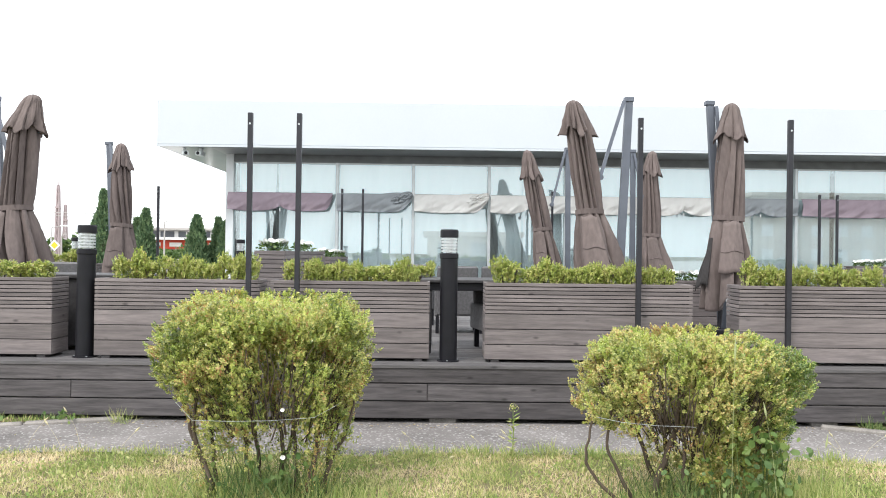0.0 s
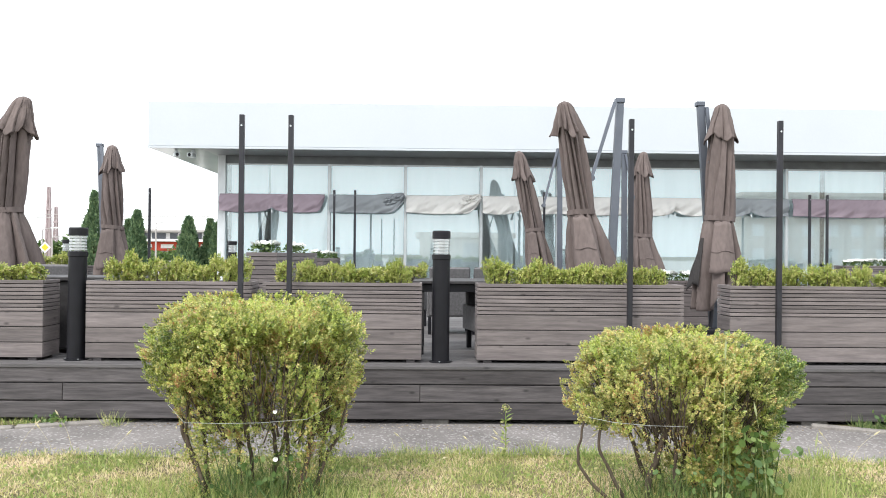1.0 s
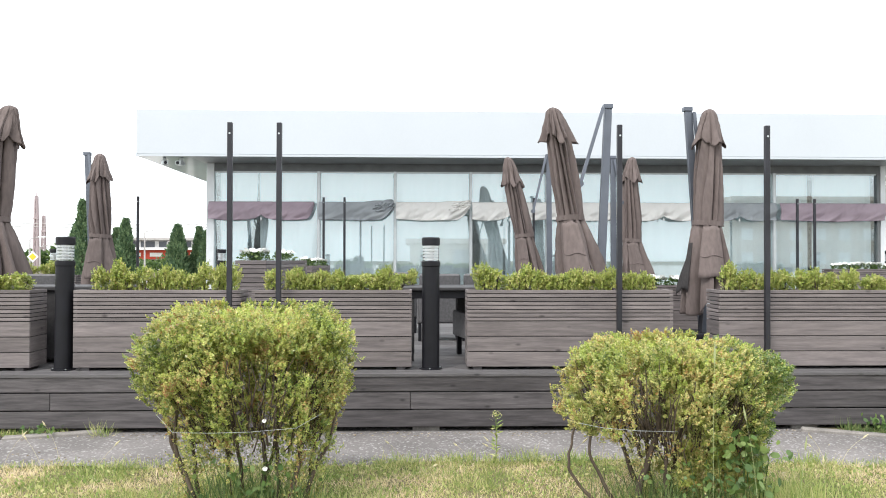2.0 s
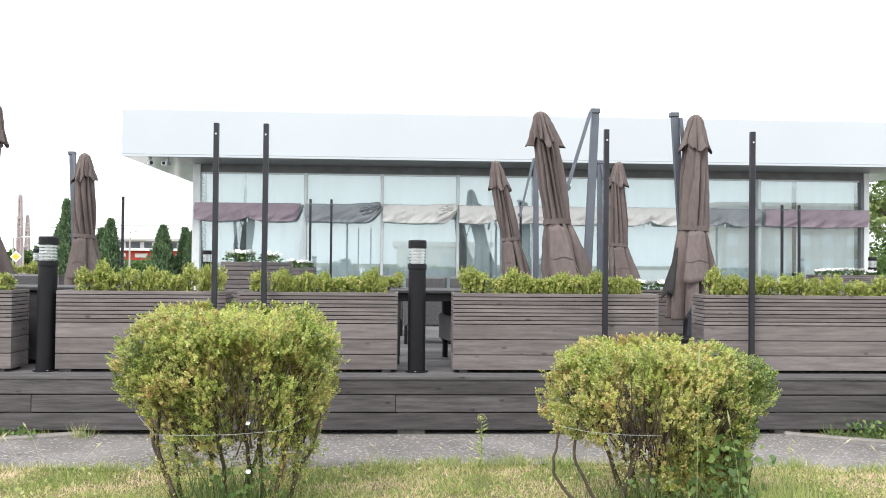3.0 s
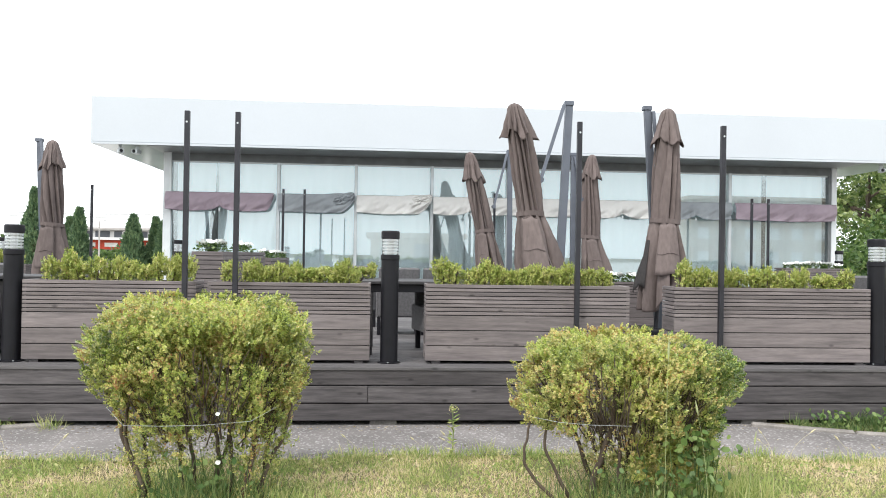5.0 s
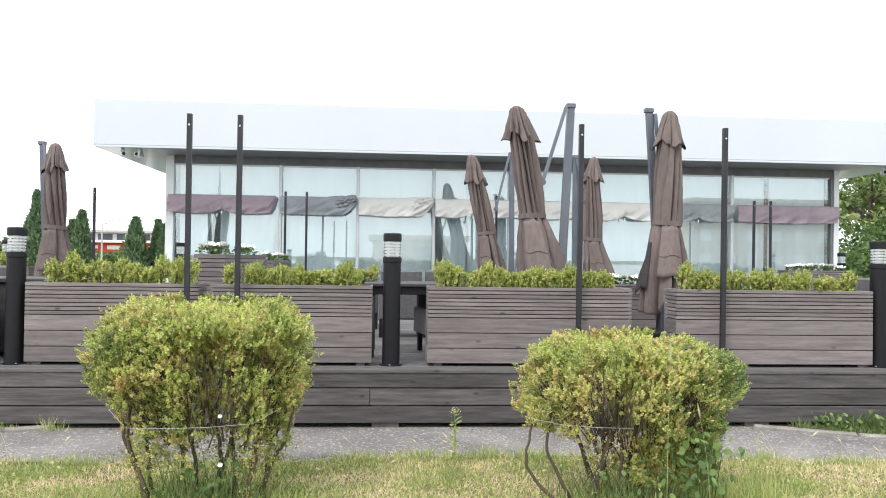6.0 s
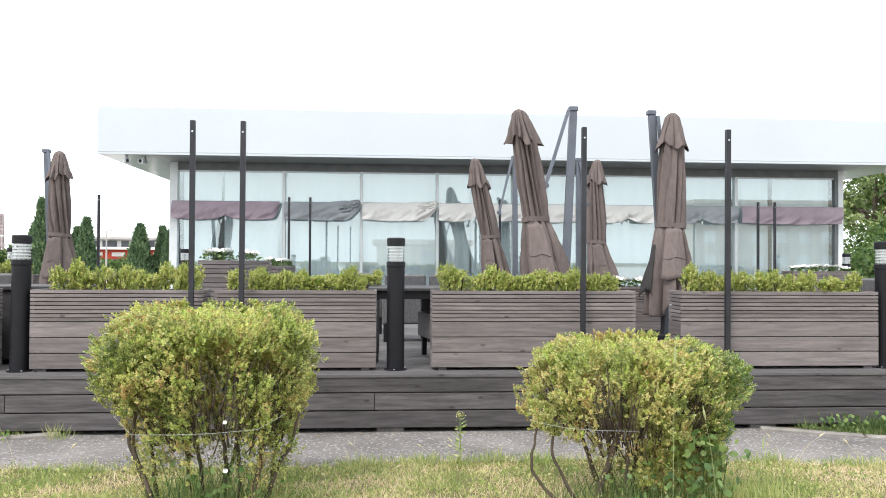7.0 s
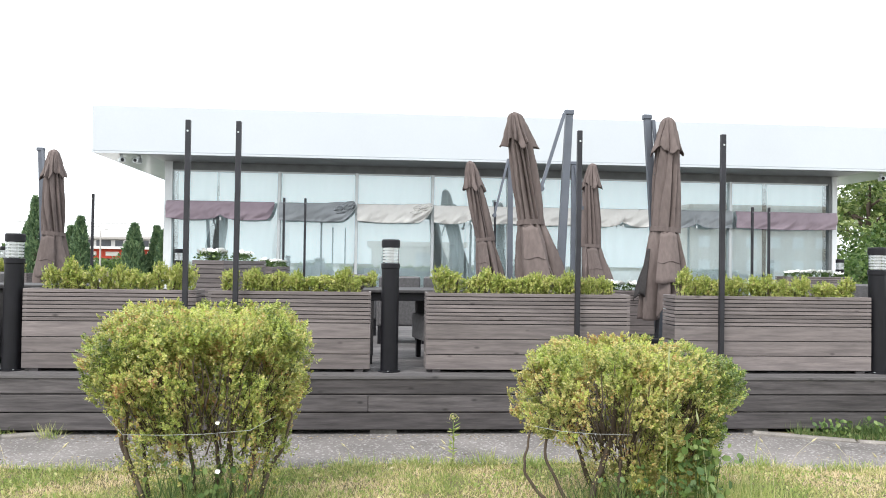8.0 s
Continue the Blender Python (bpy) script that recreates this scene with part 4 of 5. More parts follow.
def set_plant(x, y, z, width, height):
    i = prng.randrange(6)
    k, h = width / 0.108, height / 0.163 * prng.uniform(0.93, 1.04)
    m = pose(x, y, z, prng.uniform(-4, 4), prng.uniform(-5, 5), prng.uniform(0, 360)) @ Matrix.Diagonal((k, min(k, 1.4), h, 1))
    if not used[i]:
        protos[i].matrix_basis, used[i] = m, True
    else:
        copy_thing(protos[i], m)


def plant_row(plants, y=PY + 0.15, z=PZ - 0.03):
    """plants: (x, width, height); the wide ones are two grown together."""
    for x, w, h in plants:
        if w > 0.125:
            set_plant(x - 0.24 * w, y + prng.uniform(-0.03, 0.03), z, 0.62 * w, h * prng.uniform(0.9, 1.04))
            set_plant(x + 0.22 * w, y + prng.uniform(-0.03, 0.03), z, 0.62 * w, h * prng.uniform(0.9, 1.04))
        else:
            set_plant(x, y + prng.uniform(-0.03, 0.03), z, w, h)


def even_row(x0, x1, step, height, y=PY + 0.15, z=PZ - 0.03):
    x = x0
    while x < x1:
        set_plant(x, y + prng.uniform(-0.03, 0.03), z, step * prng.uniform(1.0, 1.25), height * prng.uniform(0.85, 1.12))
        x += step * prng.uniform(0.8, 1.25)


even_row(-4.95, -3.2, 0.115, 0.185)
plant_row([(-2.577, 0.19, 0.235), (-2.428, 0.19, 0.235), (-2.26, 0.12, 0.21), (-2.187, 0.08, 0.15), (-2.10, 0.14, 0.20), (-1.963, 0.11, 0.22), (-1.871, 0.12, 0.18), (-1.756, 0.12, 0.19), (-1.627, 0.13, 0.19), (-1.53, 0.11, 0.19)])
plant_row([(-1.187, 0.12, 0.19), (-1.01, 0.15, 0.20), (-0.921, 0.13, 0.19), (-0.828, 0.18, 0.20), (-0.663, 0.13, 0.19), (-0.569, 0.18, 0.20), (-0.484, 0.12, 0.18), (-0.352, 0.20, 0.20), (-0.248, 0.14, 0.18), (-0.153, 0.08, 0.11)])
plant_row([(0.628, 0.21, 0.205), (0.869, 0.19, 0.195), (1.01, 0.18, 0.195), (1.108, 0.11, 0.17), (1.181, 0.13, 0.19), (1.293, 0.14, 0.17), (1.391, 0.13, 0.18), (1.479, 0.18, 0.195), (1.646, 0.15, 0.19), (1.824, 0.15, 0.195), (1.992, 0.13, 0.14)])
plant_row([(2.691, 0.12, 0.20), (2.781, 0.12, 0.19), (2.867, 0.11, 0.175), (2.943, 0.12, 0.185), (3.02, 0.11, 0.17), (3.10, 0.14, 0.17), (3.176, 0.12, 0.17), (3.303, 0.12, 0.16)])
plant_row([(3.374, 0.11, 0.16), (3.45, 0.11, 0.17), (3.552, 0.13, 0.17), (3.655, 0.12, 0.15), (3.762, 0.13, 0.16), (3.911, 0.12, 0.16), (3.978, 0.11, 0.155), (4.082, 0.12, 0.16), (4.159, 0.12, 0.155)])
even_row(4.65, 6.2, 0.12, 0.17)
even_row(-7.1, -5.65, 0.13, 0.2, 14.05, PZ - 0.01)
# two dark green plants on the table behind the planter
for x, w, h in ((-0.13, 0.13, 0.15), (-0.02, 0.08, 0.13)):
    set_plant(x, 8.45, DECK + 0.663, w, h)


def flower_plant():
    rng = np.random.default_rng(9)
    p = thing("white_flower_plant", "white flowering bedding plant in a planter", "flower", group="white flowers")
    pts, nrm = blob_points(rng, 110, 0.09, 0.09, 0.05, 0.2, 0.6)
    leaves_mesh("foliage", M_TREE, pts, nrm, 0.045, 0.026, rng, p, 0.6)
    for k in range(12):
        a, r = rng.uniform(0, 6.28), rng.uniform(0.01, 0.09)
        cx, cy, cz = r * math.cos(a), r * math.sin(a), 0.05 + rng.uniform(0, 0.035)
        bm = bmesh.new()
        n = 10
        c = bm.verts.new((cx, cy, cz - 0.008))
        rim = [bm.verts.new((cx + 0.027 * (1 + 0.15 * math.cos(5 * t)) * math.cos(t), cy + 0.027 * (1 + 0.15 * math.cos(5 * t)) * math.sin(t), cz + 0.008 + 0.02 * math.sin(t + a))) for t in (2 * math.pi * i / n for i in range(n))]
        for i in range(n):
            bm.faces.new((c, rim[i], rim[(i + 1) % n]))
        part("blossom", bm, M_PETAL, p, "white blossom")
    return p


fl = flower_plant()
fl.matrix_basis = pose(-1.80, 9.35, 1.535)
for x, y, z in ((-1.68, 9.42, 1.54), (-1.68, 10.6, 1.54), (-1.66, 11.0, 1.53), (-1.66, 12.6, 1.46), (-1.62, 13.5, 1.45), (-1.62, 14.2, 1.44),
                (7.48, 14.65, 1.375), (7.66, 14.7, 1.39), (7.78, 14.62, 1.375), (7.95, 14.7, 1.40), (8.1, 14.62, 1.39), (8.25, 14.7, 1.385), (8.42, 14.66, 1.36),
                (2.8, 10.75, 1.22), (2.97, 10.72, 1.23), (3.12, 10.75, 1.22), (3.3, 10.75, 1.22)):
    copy_thing(fl, pose(x, y, z, 0, 0, prng.uniform(0, 360)))


# ---------- the two large shrubs ----------
def clipped_shrub(name, label, cx, cy, profile, ry, count, seed, stems, thin, mat, clumps=6500, slope=0.0, tip=None, bare=0, clefts=(), gaps=-0.20, healthy=0.0):
    """profile: (height, half width, shift) from the bottom up; thin(x, z): share of leaves kept there."""
    rng = np.random.default_rng(seed)
    s = thing(name, label, "shrub", cx, cy, G, group="clipped shrubs")
    hs, ws, sh = [np.array([p[i] for p in profile]) for i in range(3)]
    # sides: uneven shell
    n = count * 2
    z = rng.uniform(hs[0], hs[-1], n)
    a = rng.uniform(0, 2 * math.pi, n)
    w = np.interp(z, hs, ws)
    keep = rng.random(n) < 0.35 + 0.65 * w / ws.max()
    z, a, w = z[keep], a[keep], w[keep]
    lump = np.array([noise.noise(Vector((3.1 * math.cos(t) + seed, 3.1 * math.sin(t), 4.5 * q))) for t, q in zip(a, z)])
    lump2 = np.array([noise.noise(Vector((8 * math.cos(t) + seed, 8 * math.sin(t), 13 * q))) for t, q in zip(a, z)])
    inner = rng.random(len(z)) ** 2.2 * 0.18
    split = np.array([noise.noise(Vector((2.2 * math.cos(t) + 7 + seed, 2.2 * math.sin(t), 3.4 * q))) for t, q in zip(a, z)])
    inner = inner + 0.09 * np.exp(-(split / 0.07) ** 2)
    for at, wide, deep, high in clefts:
        inner = inner + deep * np.exp(-((a - at) / wide) ** 2) * np.clip((high - z) / 0.12, 0, 1)
    r = 0.935 * w * (1 + 0.05 * lump + 0.19 * lump2 - inner)
    # rounded box section
    e = (np.abs(np.cos(a)) ** 2.3 + np.abs(np.sin(a)) ** 2.3) ** (-1 / 2.3)
    x = np.interp(z, hs, sh) + r * e * np.cos(a)
    y = r * e * np.sin(a) * ry / ws.max()
    zz = z + 0.02 * lump2
    nrm = np.stack([np.cos(a), np.sin(a), np.full_like(a, 0.55)], 1)
    # top
    m = int(count * 0.45)
    ta, tr = rng.uniform(0, 2 * math.pi, m), np.sqrt(rng.random(m))
    top_w = ws[-2] * 1.12
    tx, ty = tr * np.cos(ta), tr * np.sin(ta)
    tl = np.array([noise.noise(Vector((2.6 * p + seed, 2.6 * q, 1.3))) for p, q in zip(tx, ty)])
    tl2 = np.array([noise.noise(Vector((8 * p + seed, 8 * q, 2.3))) for p, q in zip(tx, ty)])
    tsplit = np.array([noise.noise(Vector((3.2 * p + 5 + seed, 3.2 * q, 0.7))) for p, q in zip(tx, ty)])
    tz = hs[-1] - 0.055 - 0.08 * np.exp(-(tsplit / 0.08) ** 2) - 0.10 * tr ** 3 + 0.03 * tl + 0.05 * tl2 - rng.random(m) ** 2 * 0.08 + slope * tx
    x = np.concatenate([x, sh[-1] + tx * top_w])
    y = np.concatenate([y, ty * top_w * ry / ws.max()])
    zz = np.concatenate([zz, tz])
    nrm = np.concatenate([nrm, np.stack([0.5 * tx, 0.5 * ty, np.ones(m)], 1)])
    hole = np.array([noise.noise(Vector((5.5 * p + 3 * seed, 5.5 * q, 5.5 * t))) for p, q, t in zip(x, y, zz)])
    keep = (rng.random(len(x)) < np.array([thin(p, t) for p, t in zip(x, zz)])) & (hole > gaps + 0.12 * rng.random(len(x)))
    pts = np.stack([x, y, zz], 1)[keep]
    # leafy shoots: base leaves all over, skylight painted as brighter leaves on up-facing tips, a greener branch at one
    # end
    nrm = nrm[keep]
    pick = rng.choice(len(pts), min(len(pts), clumps), replace=False)
    cp, cn = pts[pick], nrm[pick]
    cn = cn / np.linalg.norm(cn, axis=1, keepdims=True)
    lean = cn * 1.0 + np.array([0.0, 0.0, 0.45]) + rng.normal(0, 0.32, cn.shape)
    toplit = rng.random(len(cp)) < np.clip((cn[:, 2] - 0.5) * 1.8, 0.16, 0.85)
    if healthy:
        green = (cp[:, 0] + rng.normal(0, 0.10, len(cp)) > healthy) & ~toplit
        sprigs("green_branch", M_BOXGREEN, cp[green], lean[green], 0.036, 0.0165, 0.0112, 12, rng, s, "dense branch with fresh green leaves", 0.95)
        toplit = toplit | green
        plain, vivid = ~toplit, toplit & ~green
    else:
        plain, vivid = ~toplit, toplit
    sprigs("foliage", mat, cp[plain], lean[plain], 0.032, 0.0158, 0.0108, 11, rng, s, "", 0.95)
    sprigs("skylit_tops", tip or mat, cp[vivid], lean[vivid], 0.040, 0.0160, 0.0110, 12, rng, s, "yellow-green top shoots with skylight put into their colour", 0.95)
    inner_n = len(pts) // 2
    q = pts[rng.choice(len(pts), inner_n, replace=False)] * np.array([0.8, 0.8, 0.95]) * rng.uniform(0.75, 1.05, (inner_n, 1)) ** np.array([[1, 1, 0.3]]) + rng.normal(0, 0.02, (inner_n, 3))
    sprigs("inner_foliage", mat, q, rng.normal(0, 1, (inner_n, 3)) + np.array([0, 0, 0.8]), 0.05, 0.02, 0.011, 6, rng, s)
    for st in stems:
        bm = bmesh.new()
        k = 7
        p = [Vector(q) for q in st[0]]
        pts_ = []
        for i in range(len(p) - 1):
            p0, p1, p2, p3 = p[max(i - 1, 0)], p[i], p[i + 1], p[min(i + 2, len(p) - 1)]
            for j in range(k):
                f = j / k
                c = 0.5 * ((2 * p1) + (p2 - p0) * f + (2 * p0 - 5 * p1 + 4 * p2 - p3) * f * f + (3 * p1 - p0 - 3 * p2 + p3) * f ** 3)
                pts_.append(c + 0.014 * Vector((noise.noise(Vector((2 * (i + f), seed, st[1] * 99))), noise.noise(Vector((2 * (i + f), seed + 5, 0))), 0)))
        pts_.append(p[-1])
        tube(bm, pts_, [st[1] * (1 - 0.6 * i / len(pts_)) for i in range(len(pts_))], 7)
        part("stem", bm, M_BARK, s, "", True)
    # a few leafy shoots low on the stems
    low = []
    for st in stems:
        for _ in range(bare if st[0][0][0] < -0.28 else 24 if abs(st[0][0][0]) > 0.22 else 10):
            f = rng.uniform(0.2, 1.9)
            i = min(int(f), len(st[0]) - 2)
            p = Vector(st[0][i]).lerp(Vector(st[0][i + 1]), f - i)
            low.append(np.array(p) + rng.normal(0, 0.032, 3))
    low = np.repeat(np.array(low), 16, 0) + rng.normal(0, 0.02, (len(low) * 16, 3))
    low[:, 2] = np.maximum(low[:, 2], 0.02)
    leaves_mesh("low_foliage", mat, low, np.tile(np.array([[0, -0.3, 0.7]]), (len(low), 1)), 0.0165, 0.010, rng, s, 0.8)
    # fine bare twigs among the leaves
    bm = bmesh.new()
    for _ in range(320):
        a, h = rng.uniform(0, 6.28), rng.uniform(0.28, 0.66) * hs[-1]
        w = float(np.interp(h, hs, ws)) * rng.uniform(0.5, 0.82)
        q = Vector((float(np.interp(h, hs, sh)) + w * math.cos(a), w * math.sin(a) * ry / ws.max(), h))
        d = Vector((math.cos(a) * 0.09, math.sin(a) * 0.12, rng.uniform(0.10, 0.24)))
        tube(bm, [q, q + d * 0.5 + Vector((rng.normal(0, 0.015), 0, 0)), q + d], [0.0042, 0.0032, 0.0018], 4)
    tagged(part("twig_tangle", bm, M_BARK, s), kind="stuff")
    return s


def fan(seed, n, base, spread, top, ry, rad=0.013):
    rng = random.Random(seed)
    out = []
    for i in range(n):
        f = (i + 0.5) / n * 2 - 1
        bx = base * f * rng.uniform(0.6, 1.1)
        by = rng.uniform(-0.12, 0.12)
        tx = spread * f * rng.uniform(0.85, 1.1)
        ty = rng.uniform(-ry, ry)
        out.append(([(bx, by, -0.02), ((bx * 0.6 + tx * 0.4) + rng.uniform(-0.03, 0.03), by + ty * 0.3, top * 0.3), ((bx * 0.25 + tx * 0.75) + rng.uniform(-0.04, 0.04), ty * 0.7, top * 0.6), (tx, ty, top)], rad * rng.uniform(0.6, 1.25)))
    return out


def trunk_group(paths, rad):
    """Stems drawn as (x, height) runs, each at its own depth."""
    return [([(x, d - 0.25 * d * (k > 1), h) for k, (x, h) in enumerate(p)], rad * q) for p, d, q in paths]


clipped_shrub("clipped_shrub", "broad clipped boxwood with yellowing leaves on bare lower stems", -0.935, 5.2,
              [(0.20, 0.40, 0.06), (0.35, 0.44, 0.06), (0.50, 0.50, 0.05), (0.65, 0.575, 0.02), (0.79, 0.605, 0.005), (0.92, 0.605, 0.0), (1.01, 0.56, 0.005), (1.065, 0.48, 0.02), (1.115, 0.39, 0.06)],
              0.46, 9000, 21,
              trunk_group([([(-0.26, -0.02), (-0.27, 0.1), (-0.36, 0.33), (-0.41, 0.5), (-0.50, 0.68)], -0.12, 1.15),
                           ([(-0.25, -0.02), (-0.25, 0.12), (-0.335, 0.32), (-0.35, 0.5), (-0.26, 0.82)], -0.16, 1.0),
                           ([(-0.23, -0.02), (-0.24, 0.14), (-0.265, 0.35), (-0.29, 0.5), (-0.18, 0.76)], -0.10, 0.9),
                           ([(0.33, -0.02), (0.40, 0.23), (0.49, 0.39), (0.52, 0.55)], -0.12, 1.0),
                           ([(0.26, -0.02), (0.29, 0.14), (0.33, 0.31), (0.345, 0.44), (0.365, 0.82)], -0.18, 1.2),
                           ([(0.36, -0.02), (0.37, 0.2), (0.40, 0.4), (0.40, 0.7)], -0.04, 0.9),
                           ([(0.18, -0.02), (0.20, 0.17), (0.195, 0.38), (0.225, 0.53), (0.25, 0.8)], -0.10, 0.95),
                           ([(0.10, -0.02), (0.12, 0.26), (0.10, 0.41), (0.05, 0.63), (0.03, 0.85)], -0.05, 0.95),
                           ([(0.0, -0.02), (-0.03, 0.25), (-0.055, 0.42), (-0.10, 0.7)], 0.0, 0.9),
                           ([(0.05, -0.02), (0.14, 0.3), (0.17, 0.55), (0.14, 0.85)], 0.12, 0.9),
                           ([(-0.12, -0.02), (-0.14, 0.3), (-0.08, 0.55), (-0.02, 0.85)], 0.18, 0.8)], 0.0145),
              lambda x, z: min(1.0, max(0.06, (z - 0.28) / 0.52) ** 1.7) if 0.0 < x < 0.25 else min(1.0, max(0.10, (z - 0.12) / 0.56) ** 1.5), M_BOX, 8600, 0.015, M_BOXLIT, 0, ((4.97, 0.19, 0.50, 0.98), (4.30, 0.10, 0.20, 0.80), (5.6, 0.12, 0.16, 0.9)), -0.40)
clipped_shrub("clipped_shrub", "broad clipped boxwood with thin grey twigs and orange tips", 1.46, 5.15,
              [(0.14, 0.32, 0.18), (0.35, 0.42, 0.10), (0.45, 0.58, -0.02), (0.57, 0.61, -0.02), (0.66, 0.63, 0.01), (0.77, 0.61, 0.03), (0.84, 0.545, 0.015), (0.895, 0.45, -0.02), (0.94, 0.37, -0.06)],
              0.46, 8000, 33,
              fan(9, 7, 0.16, 0.42, 0.75, 0.25, 0.014) + [([(-0.36, -0.1, -0.02), (-0.53, -0.12, 0.14), (-0.60, -0.13, 0.27), (-0.58, -0.12, 0.40), (-0.50, -0.1, 0.63)], 0.0115), ([(-0.3, -0.13, -0.02), (-0.41, -0.14, 0.17), (-0.49, -0.15, 0.40), (-0.40, -0.12, 0.78)], 0.0125), ([(-0.22, -0.15, -0.02), (-0.205, -0.15, 0.2), (-0.13, -0.16, 0.41), (-0.095, -0.16, 0.64), (-0.02, -0.1, 0.8)], 0.021), ([(-0.20, -0.12, 0.3), (-0.24, -0.14, 0.42), (-0.27, -0.16, 0.6)], 0.010)],
              lambda x, z: (0.05 if x < -0.02 else 0.8) if z < 0.42 else (0.5 if -0.30 < x < -0.02 and 0.5 < z < 0.85 else (0.12 if -0.42 < x < 0.0 and z < 0.6 else (0.7 if x < -0.1 else 0.95))), M_BOXDRY, 8400, -0.045, M_BOXLIT, 0, ((4.45, 0.15, 0.30, 0.9), (5.25, 0.10, 0.18, 0.8)), -0.20, 0.36)


def string_line():
    bm = bmesh.new()
    pts = [(-1.33, 4.9, 0.70), (-1.2, 4.76, 0.635), (-1.0, 4.72, 0.64), (-0.8, 4.72, 0.645), (-0.58, 4.76, 0.655), (-0.47, 4.9, 0.70)]
    tube(bm, pts, [0.0011] * len(pts), 5)
    tagged(part("string", bm, M_ALU), "thin white string tied round the shrub stems", "string")
    bm = bmesh.new()
    pts = [(0.86, 4.75, 0.675), (0.98, 4.7, 0.66), (1.15, 4.7, 0.645), (1.36, 4.72, 0.635)]
    tube(bm, pts, [0.001] * len(pts), 5)
    tagged(part("string", bm, M_ALU), "thin pale string tied across the shrub stems", "string")


string_line()
for x, y, z, s in ((-0.735, 4.74, 0.70, 0.8), (-0.73, 4.74, 0.46, 0.95)):
    bm = bmesh.new()
    c = bm.verts.new((x, y, z))
    rim = [bm.verts.new((x + 0.013 * s * math.cos(t), y - 0.015 + 0.004 * math.sin(3 * t), z + 0.013 * s * math.sin(t))) for t in (2 * math.pi * i / 12 for i in range(12))]
    for i in range(12):
        bm.faces.new((c, rim[i], rim[(i + 1) % 12]))
    f = thing("bindweed_flower", "white bindweed flower twining up the shrub", "flower")
    part("petals", bm, M_PETAL, f)
    part("vine", tube(bmesh.new(), [(x, y, z), (x + 0.02, y + 0.05, z - 0.08), (x + 0.02, y + 0.1, G)], [0.0012, 0.001, 0.001], 5), M_TREE, f)


# broad leaves and ferny weeds under the second shrub
M_BRAMBLE = leaf_material("bramble_leaf", [(0.0, (0.06, 0.12, 0.03)), (0.5, (0.12, 0.20, 0.05)), (1.0, (0.22, 0.30, 0.09))], 0.5, 0.3)


def broad_weed(x, y, n, size, h, seed, label):
    rng = np.random.default_rng(seed)
    p = thing("broadleaf_weed", label, "weed", x, y, G)
    pts = np.stack([rng.normal(0, 0.09, n), rng.normal(0, 0.05, n), rng.uniform(0.03, h, n)], 1)
    nrm = np.stack([rng.normal(0, 0.6, n), rng.normal(-0.5, 0.3, n), rng.normal(-0.5, 0.4, n)], 1)
    leaves_mesh("leaves", M_BRAMBLE, pts, nrm, size, size * 0.7, rng, p, 0.2, "", 6)
    for k in range(6):
        q = pts[k]
        part("stalk", tube(bmesh.new(), [(q[0] * 0.3, 0, -0.01), (q[0] * 0.8, q[1] * 0.5, q[2] * 0.6), tuple(q)], [0.003, 0.0025, 0.0015], 5), M_TREE, p)


broad_weed(1.82, 4.84, 34, 0.046, 0.46, 5, "broad green bramble leaves climbing the shrub")
for x, y, z in ((1.70, 4.76, 9), (1.74, 4.80, 10)):
    broad_weed(x, y, 60, 0.05, 0.5, z, "broad dark green bramble leaves climbing the shrub")
broad_weed(1.28, 4.80, 34, 0.03, 0.30, 6, "ferny green weeds under the shrub")
broad_weed(1.55, 4.80, 34, 0.032, 0.36, 7, "ferny green weeds under the shrub")
broad_weed(-0.9, 4.95, 40, 0.04, 0.34, 8, "low green weeds between the shrub stems")
broad_weed(-0.72, 4.98, 46, 0.036, 0.30, 14, "dark green weeds between the shrub stems")
for x, y, h, k in ((3.75, 6.96, 0.15, 21), (4.15, 6.85, 0.2, 22), (4.5, 6.8, 0.17, 23)):
    broad_weed(x, y, 46, 0.045, h, k, "dark green weeds beside the kerb")
broad_weed(-2.9, 7.0, 30, 0.04, 0.09, 12, "low green weeds beside the kerb")
broad_weed(-3.5, 6.92, 34, 0.04, 0.08, 13, "low green weeds beside the kerb")


# ---------- lawn ----------
def blades(name, label, n, x0, x1, yfun, length, width, seed, mat, lean=0.55, patchy=False):
    rng = np.random.default_rng(seed)
    xs = rng.uniform(x0, x1, n)
    ys = np.array([yfun(x, r) for x, r in zip(xs, rng.random(n))])
    if patchy:
        keep = np.array([noise.noise(Vector((2.3 * x, 4.0 * y, 9.0))) for x, y in zip(xs, ys)]) > 0.10 - 0.25 * rng.random(n)
        xs, ys = xs[keep], ys[keep]
        n = len(xs)
    pts = np.stack([xs, ys, np.full(n, G - 0.015)], 1)
    nrm = np.tile(np.array([[0.0, 0.0, 1.0]]), (n, 1))
    ob = leaves_mesh(name, mat, pts, nrm, length, width, rng, None, lean)
    return tagged(ob, label, "grass", kind="stuff")


M_LAWN = leaf_material("dry_lawn_blade", [(0.0, (0.23, 0.32, 0.085)), (0.3, (0.42, 0.46, 0.15)), (0.52, (0.60, 0.55, 0.25)), (0.76, (0.76, 0.64, 0.40)), (1.0, (0.84, 0.70, 0.49))], 0.75, 0.3)
for node in M_LAWN.node_tree.nodes:
    if node.bl_idname == "ShaderNodeTexNoise":
        node.inputs["Scale"].default_value = 2.2
    if node.bl_idname == "ShaderNodeMath" and node.operation == "MULTIPLY_ADD" and node.label != "own tone":
        node.inputs[1].default_value, node.inputs[2].default_value = 3.8, -1.95
